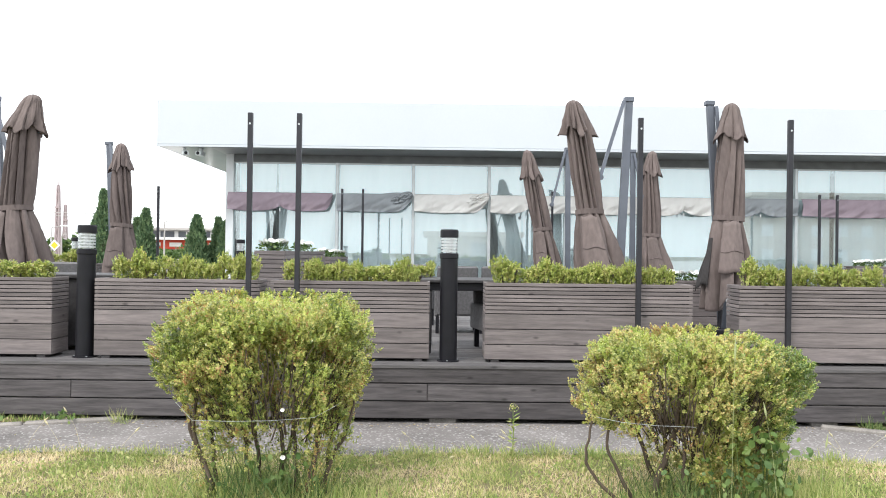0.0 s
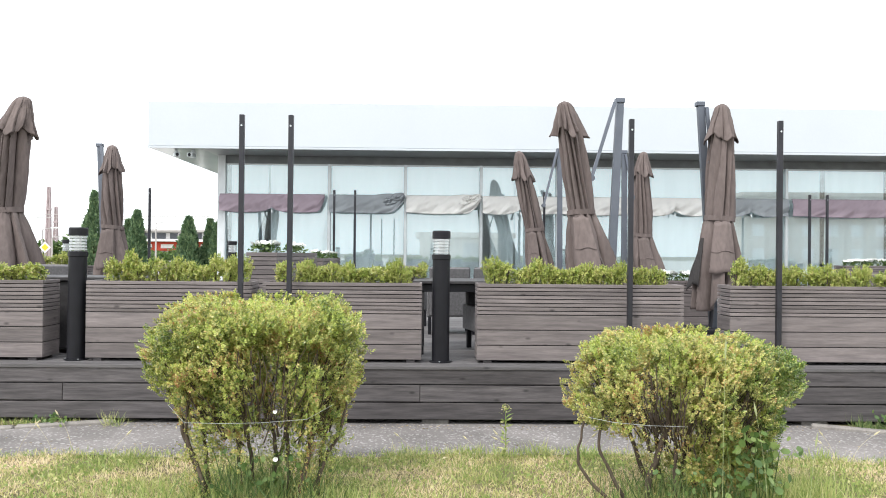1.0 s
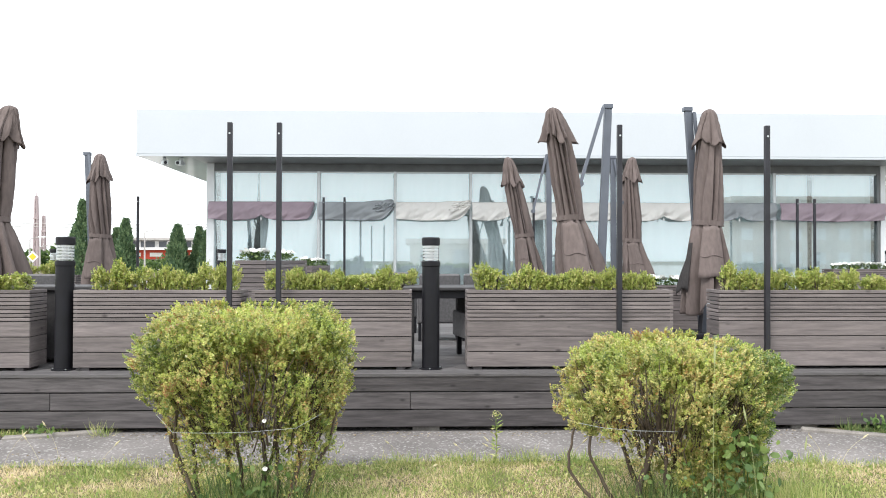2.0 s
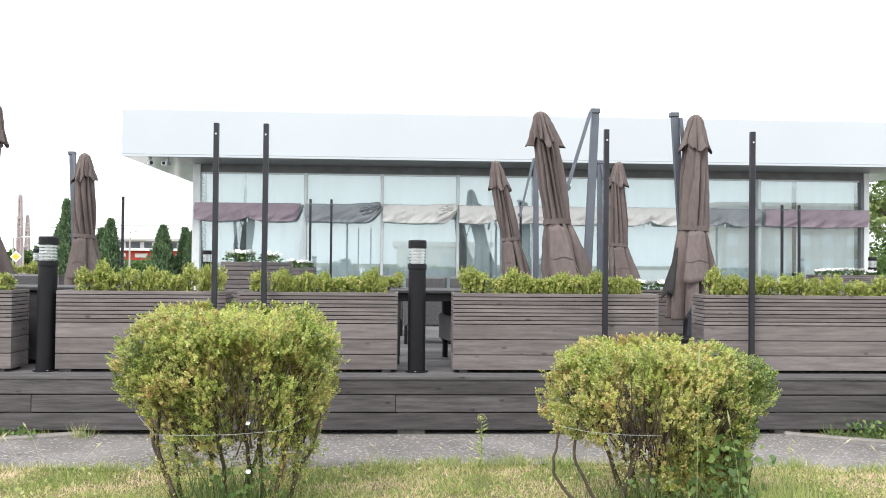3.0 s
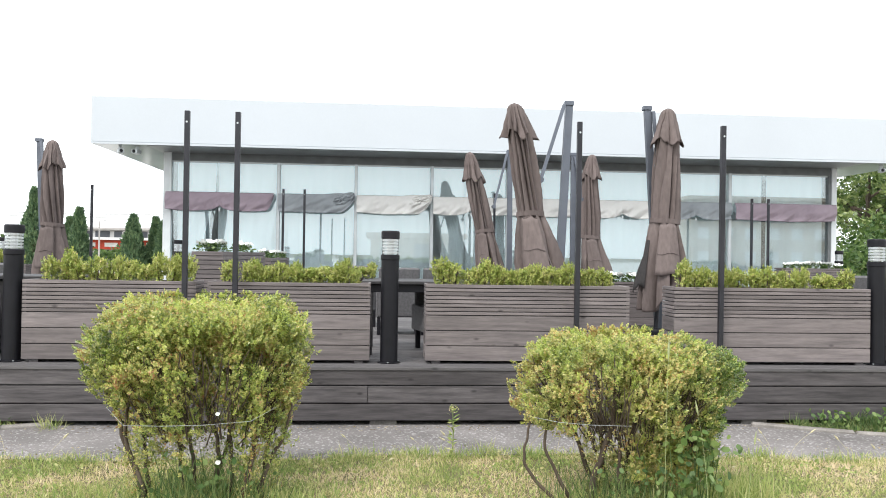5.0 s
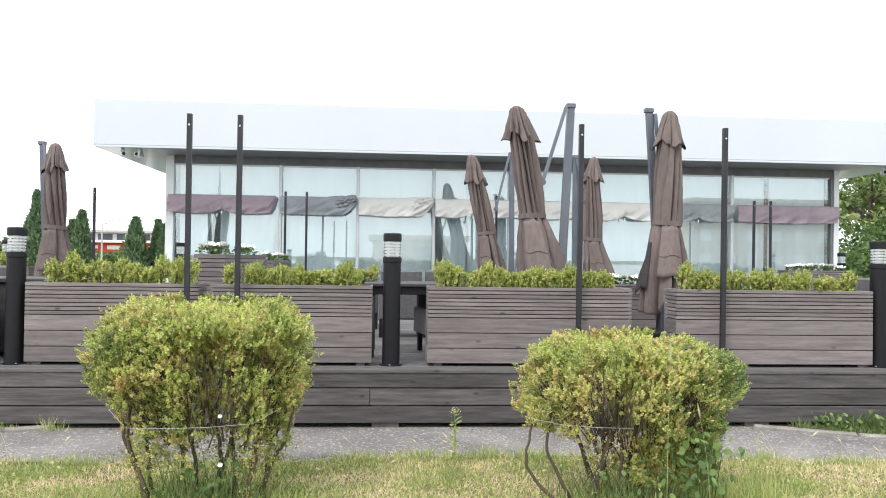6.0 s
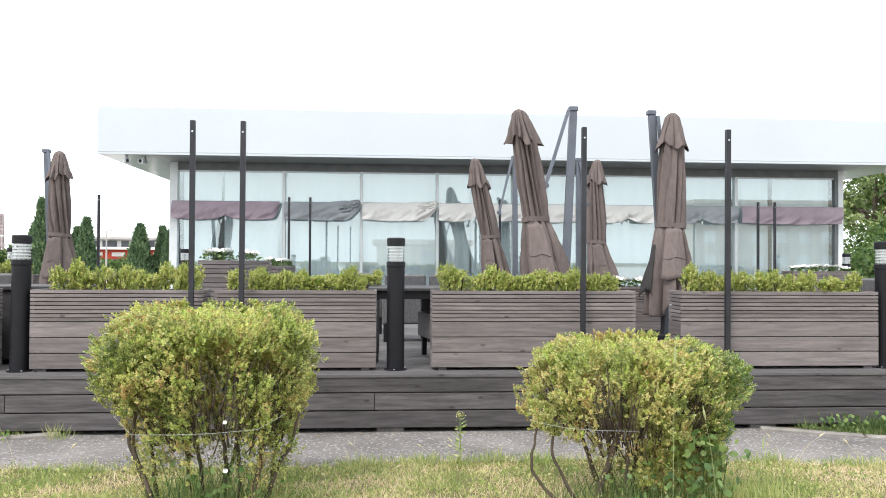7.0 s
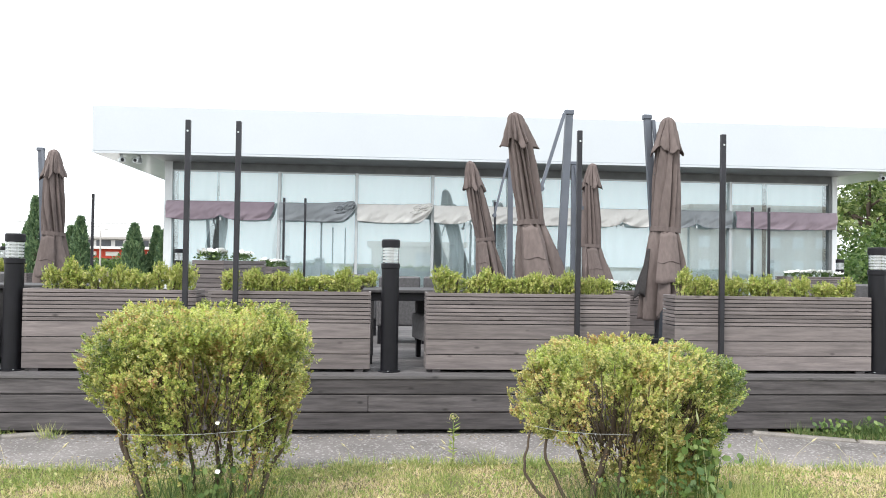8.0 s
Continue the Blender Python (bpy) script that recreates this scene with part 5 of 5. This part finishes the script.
M_WEED = leaf_material("weed_blade", [(0.0, (0.05, 0.105, 0.03)), (0.6, (0.12, 0.195, 0.06)), (1.0, (0.27, 0.31, 0.12))], 0.65, 0.35)
M_FRESH = leaf_material("fresh_grass_blade", [(0.0, (0.19, 0.29, 0.075)), (0.6, (0.40, 0.46, 0.15)), (1.0, (0.62, 0.58, 0.29))], 0.65, 0.35)
blades("lawn", "short lawn with straw-yellow dry patches", 110000, -5.0, 5.5, lambda x, r: path_edge(x) + 0.03 - 1.7 * r ** 1.1, 0.045, 0.0045, 41, M_LAWN, 1.0)
blades("open_lawn", "dry lawn where the camera stands", 45000, -5.0, 5.5, lambda x, r: 4.45 - 6.0 * r, 0.05, 0.007, 40, M_LAWN, 1.0)
blades("green_lawn_patch", "greener grass in the lawn round the shrub", 9000, -2.2, 0.5, lambda x, r: path_edge(x) - 0.05 - 1.3 * r, 0.06, 0.005, 51, M_FRESH, 0.8, True)
blades("green_lawn_patch", "greener grass in the dry lawn", 3500, 2.1, 4.6, lambda x, r: path_edge(x) - 0.05 - 1.0 * r, 0.055, 0.005, 52, M_FRESH, 0.8, True)
blades("lawn_edge_grass", "taller green grass along the path edge", 4200, -4.2, 4.6, lambda x, r: path_edge(x) - 0.10 + 0.22 * r, 0.05, 0.005, 42, M_FRESH, 0.7)
for cx, cy, n, L, sd, sp in ((-0.88, 5.0, 230, 0.34, 50, 0.16), (-0.68, 5.05, 150, 0.27, 54, 0.12), (1.35, 5.0, 260, 0.28, 51, 0.16), (-0.95, 5.05, 900, 0.15, 43, 0.30), (1.5, 5.0, 700, 0.16, 44, 0.30), (2.1, 5.05, 520, 0.21, 45, 0.13), (-0.5, 5.05, 350, 0.14, 46, 0.2), (-1.45, 5.1, 260, 0.11, 49, 0.22)):
    rng = np.random.default_rng(sd)
    pts = np.stack([rng.normal(cx, sp, n), rng.normal(cy, 0.12, n), np.full(n, G - 0.015)], 1)
    ob = leaves_mesh("grass_tuft", M_WEED if L > 0.22 else M_FRESH, pts, np.tile(np.array([[0, 0, 1.0]]), (n, 1)), L, 0.005, rng, None, 0.38)
    tagged(ob, "tall green grass at the foot of a shrub", "grass", kind="stuff")
lw = np.random.default_rng(57)
lx = lw.uniform(-4.5, 4.8, 9000)
ly = np.array([path_edge(x) for x in lx]) - 0.02 - 1.5 * lw.random(9000)
keep = np.array([noise.noise(Vector((1.3 * x + 8, 2.6 * y, 2.0))) for x, y in zip(lx, ly)]) > 0.12 - 0.45 * lw.random(9000) + np.where(lx > 1.6, 0.25, 0.0)
lp = np.stack([lx, ly, lw.uniform(G, G + 0.03, 9000)], 1)[keep]
ob = leaves_mesh("clover", M_FRESH, lp, np.tile(np.array([[0, -0.2, 0.25]]), (len(lp), 1)), 0.026, 0.015, lw, None, 0.7, "", 6)
tagged(ob, "small broad clover leaves among the lawn", "clover", kind="stuff")
blades("kerb_grass", "green weeds and grass between kerb and terrace", 12000, 3.45, 8.0, lambda x, r: FRONT + 0.02 - max(0.02, (x - 2.98) * 0.30) * r, 0.135, 0.006, 47, M_WEED, 0.65, True)
blades("kerb_grass", "low green weeds between kerb and terrace", 7000, 3.5, 8.0, lambda x, r: FRONT + 0.02 - max(0.02, (x - 2.9) * 0.32) * r, 0.075, 0.008, 49, M_WEED, 0.75)
blades("kerb_grass", "green weeds and grass beside the terrace", 5000, -7.0, -2.95, lambda x, r: FRONT - 0.01 - max(0.02, (-2.6 - x) * 0.24) * r, 0.085, 0.007, 58, M_WEED, 0.7, True)
blades("kerb_grass", "thin grass between kerb and terrace", 1500, -7.0, -2.7, lambda x, r: FRONT - 0.02 - max(0.02, (-2.5 - x) * 0.22) * r, 0.07, 0.008, 48, M_LAWN, 0.6)


def stalk(x, y, h, bend, head, seed, mat=None, k=0.8):
    bm = bmesh.new()
    pts = [(x + bend * (i / 6) ** 2, y, G + h * (i / 6) * (1 - 0.25 * abs(bend) * (i / 6))) for i in range(7)]
    tube(bm, pts, [k * (0.0024 - 0.0002 * i) for i in range(7)], 4)
    d = Vector(pts[-1]) - Vector(pts[-2])
    e = Vector(pts[-1])
    tube(bm, [e, e + d * 0.3, e + d * 0.3 + d.normalized() * head], [0.002, 0.0065, 0.001], 6)
    tagged(part("seed_stalk", bm, mat or M_STALK), "dry straw-coloured grass stalk with a seed head", "grass stalk", "grass stalks")


M_GREENSTALK = material("green_grass_stalk", (0.36, 0.40, 0.20), 0.8, 0, 0.2, 9, 60, 0.0)
M_STALK = material("dry_grass_stalk", (0.56, 0.50, 0.32), 0.8, 0, 0.2, 9, 60, 0.0)
srng = random.Random(5)
for i in range(34):
    x = srng.uniform(-3.2, 3.4)
    stalk(x, path_edge(x) - srng.uniform(0.0, 0.75), srng.uniform(0.10, 0.30), srng.uniform(-0.16, 0.16), srng.uniform(0.02, 0.04), i, None, 0.6)
for x, y, h, bend, head in ((1.52, 4.66, 0.86, 0.01, 0.07), (1.75, 4.66, 0.58, -0.06, 0.05), (1.97, 4.68, 0.42, 0.03, 0.05)):
    stalk(x, y, h, bend, head, 91, M_GREENSTALK, 0.6)


def tall_weed(x, y, h, seed):
    rng = np.random.default_rng(seed)
    w = thing("tall_weed", "single upright green weed with a yellow flower top", "weed", x, y, G)
    part("stalk", tube(bmesh.new(), [(0, 0, -0.01), (0.006, 0, h * 0.5), (0, 0, h)], [0.004, 0.0035, 0.002], 6), M_FRESH, w)
    n = 40
    z = np.sort(rng.uniform(0.03, h, n))
    pts = np.stack([np.zeros(n), np.zeros(n), z], 1)
    a = rng.uniform(0, 6.28, n)
    leaves_mesh("leaves", M_FRESH, pts, np.stack([np.cos(a), np.sin(a), np.full(n, 0.35)], 1), 0.055, 0.014, rng, w, 0.15)
    pts = rng.normal(0, 0.014, (60, 3)) + np.array([0, 0, h])
    leaves_mesh("flower_head", M_LAWN, pts, rng.normal(0, 1, (60, 3)), 0.014, 0.01, rng, w, 0.5, "pale yellow flower head")


tall_weed(0.56, 6.05, 0.34, 3)
for cx, cy, n, L, sd, sp in ((0.8, 6.12, 130, 0.12, 81, 0.06), (1.1, 6.1, 110, 0.11, 82, 0.07), (0.3, 6.1, 150, 0.10, 83, 0.09), (-0.1, 6.08, 120, 0.10, 84, 0.08), (2.7, 5.98, 130, 0.11, 85, 0.08), (-1.9, 6.02, 120, 0.09, 86, 0.1), (0.56, 6.05, 90, 0.10, 87, 0.05), (-2.45, 7.0, 60, 0.13, 88, 0.05), (2.0, 6.05, 110, 0.10, 89, 0.1), (3.2, 5.9, 120, 0.10, 90, 0.1)):
    rng = np.random.default_rng(sd)
    pts = np.stack([rng.normal(cx, sp, n), rng.normal(cy, 0.04, n), np.full(n, G - 0.012)], 1)
    ob = leaves_mesh("grass_tuft", M_FRESH, pts, np.tile(np.array([[0, 0, 1.0]]), (n, 1)), L, 0.005, rng, None, 0.5)
    tagged(ob, "small green grass tuft at the path edge", "grass", kind="stuff")


def litter():
    """Dry straw and leaf crumbs blown along the path."""
    rng = np.random.default_rng(15)
    n = 900
    xs = rng.uniform(-4.5, 5.0, n)
    ys = np.where(rng.random(n) < 0.55, 7.08 - np.abs(rng.normal(0, 0.10, n)), 6.15 + np.abs(rng.normal(0, 0.16, n)))
    pts = np.stack([xs, ys, np.full(n, G + 0.003)], 1)
    ob = leaves_mesh("path_litter", M_STRAW, pts, np.tile(np.array([[1.0, 0.4, 0.03]]), (n, 1)) * rng.choice([-1, 1], (n, 1)), 0.022, 0.007, rng, None, 0.25)
    tagged(ob, "dry straw and leaf crumbs on the path", "litter", kind="stuff")


M_STRAW = leaf_material("dry_litter", [(0.0, (0.16, 0.11, 0.06)), (0.5, (0.34, 0.26, 0.15)), (1.0, (0.58, 0.50, 0.32))], 0.8, 0.1)
litter()


# ---------- trees and distance on the near side of the horizon ----------
def thuja(x, y, h, w, seed):
    rng = np.random.default_rng(seed)
    t = thing("thuja_tree", "dark green conical thuja beyond the terrace", "tree", x, y, G, group="thuja row")
    part("trunk", tube(bmesh.new(), [(0, 0, -0.02), (0.02, 0, h * 0.5), (0, 0, h * 0.95)], [0.06, 0.04, 0.008], 7), M_BARK, t)
    n = 5200
    v = rng.random(n) ** 1.5
    a = rng.uniform(0, 6.28, n)
    prof = np.minimum(1, (v + 0.04) / 0.12) * (1 - v) ** 0.75
    lump = 1 + 0.30 * np.sin(3 * a + 9 * v + seed) * np.sin(14 * v + seed) + 0.1 * np.sin(7 * a + 31 * v)
    r = 0.82 * w * prof * lump * (1 - 0.4 * rng.random(n) ** 2)
    pts = np.stack([r * np.cos(a), r * np.sin(a), 0.08 + v * h * 0.98], 1)
    nrm = np.stack([0.5 * np.cos(a), 0.5 * np.sin(a), np.full(n, 0.9)], 1)
    leaves_mesh("foliage", M_THUJA, pts, nrm, 0.17, 0.075, rng, t, 0.3)


for x, y, h, w, s in ((-12.25, 30, 3.5, 0.55, 1), (-12.9, 31, 2.6, 0.6, 2), (-11.0, 30, 2.42, 0.55, 3), (-10.5, 29.5, 2.75, 0.58, 4), (-8.8, 30, 2.55, 0.72, 5), (-8.15, 30.5, 2.5, 0.45, 6), (-7.75, 30, 2.35, 0.4, 7), (-11.6, 31.5, 2.2, 0.5, 8), (-8.45, 31.5, 2.0, 0.6, 9), (-7.2, 31, 2.5, 0.5, 10)):
    thuja(x, y, h, w, s)


def leafy_tree(x, y, h, r, seed, leaf=0.14, count=9000, label="broad-leaved green tree beyond the building", base=0.35, mat=None):
    rng = np.random.default_rng(seed)
    t = thing("tree", label, "tree", x, y, G)
    bm = bmesh.new()
    tube(bm, [(0, 0, -0.05), (0.08, 0, h * 0.25), (-0.05, 0.05, h * 0.5), (0, 0, h * 0.85)], [0.16, 0.13, 0.09, 0.02], 9)
    part("trunk", bm, M_BARK, t, "", True)
    tips = []
    for k in range(16):
        a = rng.uniform(0, 6.28)
        z0 = h * rng.uniform(0.22, 0.65)
        L = r * rng.uniform(0.6, 1.05)
        tip = Vector((L * math.cos(a), L * math.sin(a), min(h * 0.97, z0 + h * rng.uniform(0.06, 0.32))))
        mid = Vector((0.45 * tip.x, 0.45 * tip.y, (z0 + tip.z) / 2 + 0.1))
        part("limb", tube(bmesh.new(), [(0, 0, z0), mid, tip], [0.06, 0.035, 0.01], 6), M_BARK, t)
        tips += [tip, mid.lerp(tip, 0.5), mid]
    tips.append(Vector((0, 0, h * 0.92)))
    per = count // len(tips)
    cs, ns = [], []
    for p in tips:
        c = rng.normal(0, 1, (per, 3))
        c /= np.linalg.norm(c, axis=1, keepdims=True)
        k = r * 0.30 * rng.uniform(0.6, 1.15) * rng.random((per, 1)) ** 0.45
        cs.append(c * k * np.array([1, 1, 0.75]) + np.array(p))
        ns.append(c + np.array([0, 0, -0.2]))
    leaves_mesh("crown", mat or M_TREE, np.concatenate(cs), np.concatenate(ns), leaf, leaf * 0.6, rng, t, 0.7)


M_LIGHTLEAF = leaf_material("light_tree_leaf", [(0.0, (0.05, 0.10, 0.025)), (0.5, (0.14, 0.21, 0.06)), (1.0, (0.34, 0.40, 0.15))], 0.35, 0.4, 0.9, 1.2, 1.8)
leafy_tree(18.9, 30, 6.0, 2.4, 3, 0.21, 5200, mat=M_LIGHTLEAF)
leafy_tree(21.6, 31, 7.0, 2.8, 4, 0.21, 5200, mat=M_LIGHTLEAF)
leafy_tree(16.9, 33, 3.4, 1.7, 6, 0.13, 5000, "low green tree beside the pavilion")
leafy_tree(19.5, 27, 2.2, 1.6, 8, 0.12, 5000, "low green bush beside the pavilion")

M_RED = material("red_shop_cladding", (0.55, 0.07, 0.04), 0.6, 0, 0.12, 1, 20, 0.0)
M_SIGNW = material("white_sign_panel", (0.8, 0.8, 0.8), 0.5, 0, 0.03, 1, 20, 0.0)
M_FARWALL = material("pale_far_wall", (0.45, 0.44, 0.43), 0.8, 0, 0.1, 0.3, 8, 0.0)
M_FLATWIN = material("pale_flat_window", (0.68, 0.68, 0.68), 0.3, 0, 0.2, 0.5, 8, 0.0)
M_BEIGE = material("beige_brick_flats", (0.52, 0.46, 0.40), 0.8, 0, 0.15, 0.3, 8, 0.0)
M_FLATS = material("pale_plaster_flats", (0.84, 0.79, 0.73), 0.8, 0, 0.1, 0.3, 8, 0.0)
M_FARDARK = material("dark_far_window", (0.06, 0.065, 0.075), 0.3, 0, 0.2, 0.5, 8, 0.0)
M_TOWER = material("red_lattice_paint", (0.40, 0.33, 0.34), 0.6, 0, 0.2, 0.3, 6, 0.0)
M_CONC = material("grey_concrete_pole", (0.42, 0.40, 0.39), 0.85, 0, 0.12, 1, 20, 0.0)
M_YELLOW = material("yellow_sign_face", (0.75, 0.50, 0.03), 0.5, 0, 0.05, 4, 40, 0.0)


def shop():
    s = thing("far_shop", "far low shop building with red and white front", "building", -37, 110, G)
    part("wall", box(bmesh.new(), -4, 9, 0, 18, 0, 4.1, 0.05), M_FARWALL, s)
    part("roof", box(bmesh.new(), -4.4, 9.4, -0.6, 18.4, 4.1, 4.45, 0.05), M_CONC, s)
    part("red_band", box(bmesh.new(), -3.9, 8.9, -0.3, 0, 1.5, 2.75, 0.03), M_RED, s, "red cladding band")
    part("canopy", box(bmesh.new(), -3.9, 8.9, -1.4, 0, 2.76, 3.05, 0.03), M_SIGNW, s)
    for x in (-2.5, 0.4, 3.0, 5.8):
        part("sign", box(bmesh.new(), x, x + 1.7, -0.42, -0.3, 1.85, 2.4, 0.02), M_SIGNW, s, "white sign panel")
    for i in range(5):
        x = -3.4 + 2.45 * i
        part("window", box(bmesh.new(), x, x + 1.9, -0.06, 0.05, 3.15, 3.95, 0.02), M_FARDARK, s)
        part("shop_window", box(bmesh.new(), x, x + 2.0, -0.06, 0.05, 0.25, 1.4, 0.02), M_FARDARK, s)


shop()


def lattice_tower(x, y, h, w, label):
    t = thing("lattice_tower", label, "tower", x, y, G, group="far masts")
    for sx in (-1, 1):
        for sy in (-1, 1):
            part("leg", tube(bmesh.new(), [(sx * w, sy * w, 0), (sx * w * 0.45, sy * w * 0.45, h)], [0.16, 0.10], 5), M_TOWER, t)
    n = int(h / 1.1)
    for i in range(n):
        z0, z1 = h * i / n, h * (i + 1) / n
        k0, k1 = w * (1 - 0.55 * i / n), w * (1 - 0.55 * (i + 1) / n)
        for sy in (-1, 1):
            s = 1 if i % 2 else -1
            part("brace", tube(bmesh.new(), [(-s * k0, sy * k0, z0), (s * k1, sy * k1, z1)], [0.085, 0.085], 4), M_TOWER, t)
    part("platform", box(bmesh.new(), -w, w, -w, w, h * 0.68, h * 0.71), M_TOWER, t)
    part("antenna", tube(bmesh.new(), [(0, 0, h), (0, 0, h * 1.08)], [0.07, 0.03], 5), M_TOWER, t)


lattice_tower(-56.8, 120, 10.9, 0.32, "far slender red lattice mast")
lattice_tower(-74.4, 160, 10.2, 0.4, "far slender pale red lattice mast")


def street_lamp(x, y, h):
    s = thing("street_lamp", "far thin grey street lamp", "street lamp", x, y, G, group="street lamps")
    part("pole", tube(bmesh.new(), [(0, 0, 0), (0, 0, h)], [0.09, 0.055], 7), M_CONC, s)
    part("arm", tube(bmesh.new(), [(0, 0, h), (0.9, 0, h + 0.15)], [0.04, 0.04], 5), M_CONC, s)
    part("head", box(bmesh.new(), 0.75, 1.35, -0.12, 0.12, h + 0.1, h + 0.22, 0.03), M_LAMPWHITE, s)


for x, y, h in ((-24.4, 72, 3.9), (-22.4, 72, 3.0), (-33.5, 70, 3.2), (-35.0, 75, 2.6)):
    street_lamp(x, y, h)


def diamond_sign():
    s = thing("road_sign", "yellow diamond road sign with white rim on a post", "road sign", -28.45, 60, G)
    part("post", tube(bmesh.new(), [(0, 0.05, 0), (0, 0.05, 2.0)], [0.05, 0.05], 8), M_CONC, s)
    for name, r, y, mat in (("rim", 0.42, 0.0, M_SIGNW), ("face", 0.27, -0.02, M_YELLOW)):
        bm = bmesh.new()
        f = [bm.verts.new((r * math.cos(a), y + dy, 1.62 + r * math.sin(a))) for dy in (0, 0.02) for a in (0, math.pi / 2, math.pi, 1.5 * math.pi)]
        bm.faces.new(f[:4])
        bm.faces.new(f[7:3:-1])
        for i in range(4):
            bm.faces.new((f[i], f[(i + 1) % 4], f[4 + (i + 1) % 4], f[4 + i]))
        part(name, bm, mat, s)


diamond_sign()


def wire(p, q, sag, label):
    bm = bmesh.new()
    pts = [Vector(p).lerp(Vector(q), i / 16) - Vector((0, 0, sag * 4 * (i / 16) * (1 - i / 16))) for i in range(17)]
    tube(bm, pts, [0.035] * 17, 4)
    tagged(part("overhead_wire", bm, M_CONC), label, "wire", "overhead wires")


def wire_pole(x, y, h):
    p = thing("utility_pole", "far grey concrete utility pole", "utility pole", x, y, G, group="utility poles")
    part("shaft", tube(bmesh.new(), [(0, 0, -0.1), (0, 0, h)], [0.13, 0.08], 8), M_CONC, p)
    part("crossarm", box(bmesh.new(), -0.06, 0.06, -0.3, 0.8, h - 0.5, h - 0.4), M_CONC, p)


wire_pole(-60, 80.1, 6.4)
wire_pole(-20, 80.1, 5.3)
wire((-60, 80, 6.2), (-20, 80, 5.1), 0.5, "thin overhead wire across the road")
wire((-60, 80.5, 5.9), (-20, 80.5, 4.8), 0.5, "thin overhead wire across the road")


def far_rail():
    r = thing("guard_rail", "far pale road guard rail", "guard rail", -45, 66, G)
    part("beam", box(bmesh.new(), -30, 12, -0.05, 0.05, 0.45, 0.8, 0.03), M_SIGNW, r)
    for i in range(15):
        part("post", box(bmesh.new(), -29 + 2.9 * i, -28.9 + 2.9 * i, 0.05, 0.15, 0, 0.8), M_CONC, r)


far_rail()
sheet("road", M_PATH, -300, 300, 55, 64, G, "grey asphalt road beyond the terrace", category="road")


def far_wood(name, x0, x1, y, h, n, seed, label, leaf=0.6, mat=M_TREE):
    """A distant belt of trees, too far to count."""
    rng = np.random.default_rng(seed)
    xs = rng.uniform(x0, x1, n)
    top = h * (0.6 + 0.25 * np.sin(0.35 * xs + seed) + 0.15 * np.sin(1.1 * xs))
    zs = G + np.maximum(0.3, top) * rng.random(n) ** 0.8
    pts = np.stack([xs, y + rng.uniform(-2, 2, n), zs], 1)
    ob = leaves_mesh(name, mat, pts, rng.normal(0, 1, (n, 3)), leaf, leaf * 0.7, rng)
    tagged(ob, label, "trees", kind="stuff")


far_wood("far_trees", -130, -20, 140, 4.2, 9000, 61, "far belt of green trees behind the road", 0.9)
far_wood("far_bushes", -40, -18, 90, 1.9, 3500, 62, "far green bushes along the road", 0.4)

far_wood("side_bushes", 13, 30, 27, 3.3, 22000, 64, "dark green bushes beside the pavilion", 0.2)

# ---------- what the windows mirror: flats across the street behind ----------


def flats(x, y, w, storeys, label, mat):
    f = thing("apartment_building", label, "building", x, y, G, group="apartment buildings")
    h = 2.9 * storeys
    part("wall", box(bmesh.new(), -w / 2, w / 2, -10, 0, 0, h, 0.05), mat, f)
    part("roof", box(bmesh.new(), -w / 2 - 0.4, w / 2 + 0.4, -10.4, 0.4, h, h + 0.5, 0.05), mat, f)
    for s in range(storeys):
        for i in range(int(w / 3)):
            xx = -w / 2 + 1.0 + 3 * i
            part("window", box(bmesh.new(), xx, xx + 1.4, -0.05, 0.06, 2.9 * s + 1.0, 2.9 * s + 2.4, 0.02), M_FLATWIN, f)


flats(56, -62, 36, 3, "beige three-storey block of flats across the street", M_BEIGE)
flats(3.4, -40, 8.5, 1, "low pale building across the street", M_FLATS)
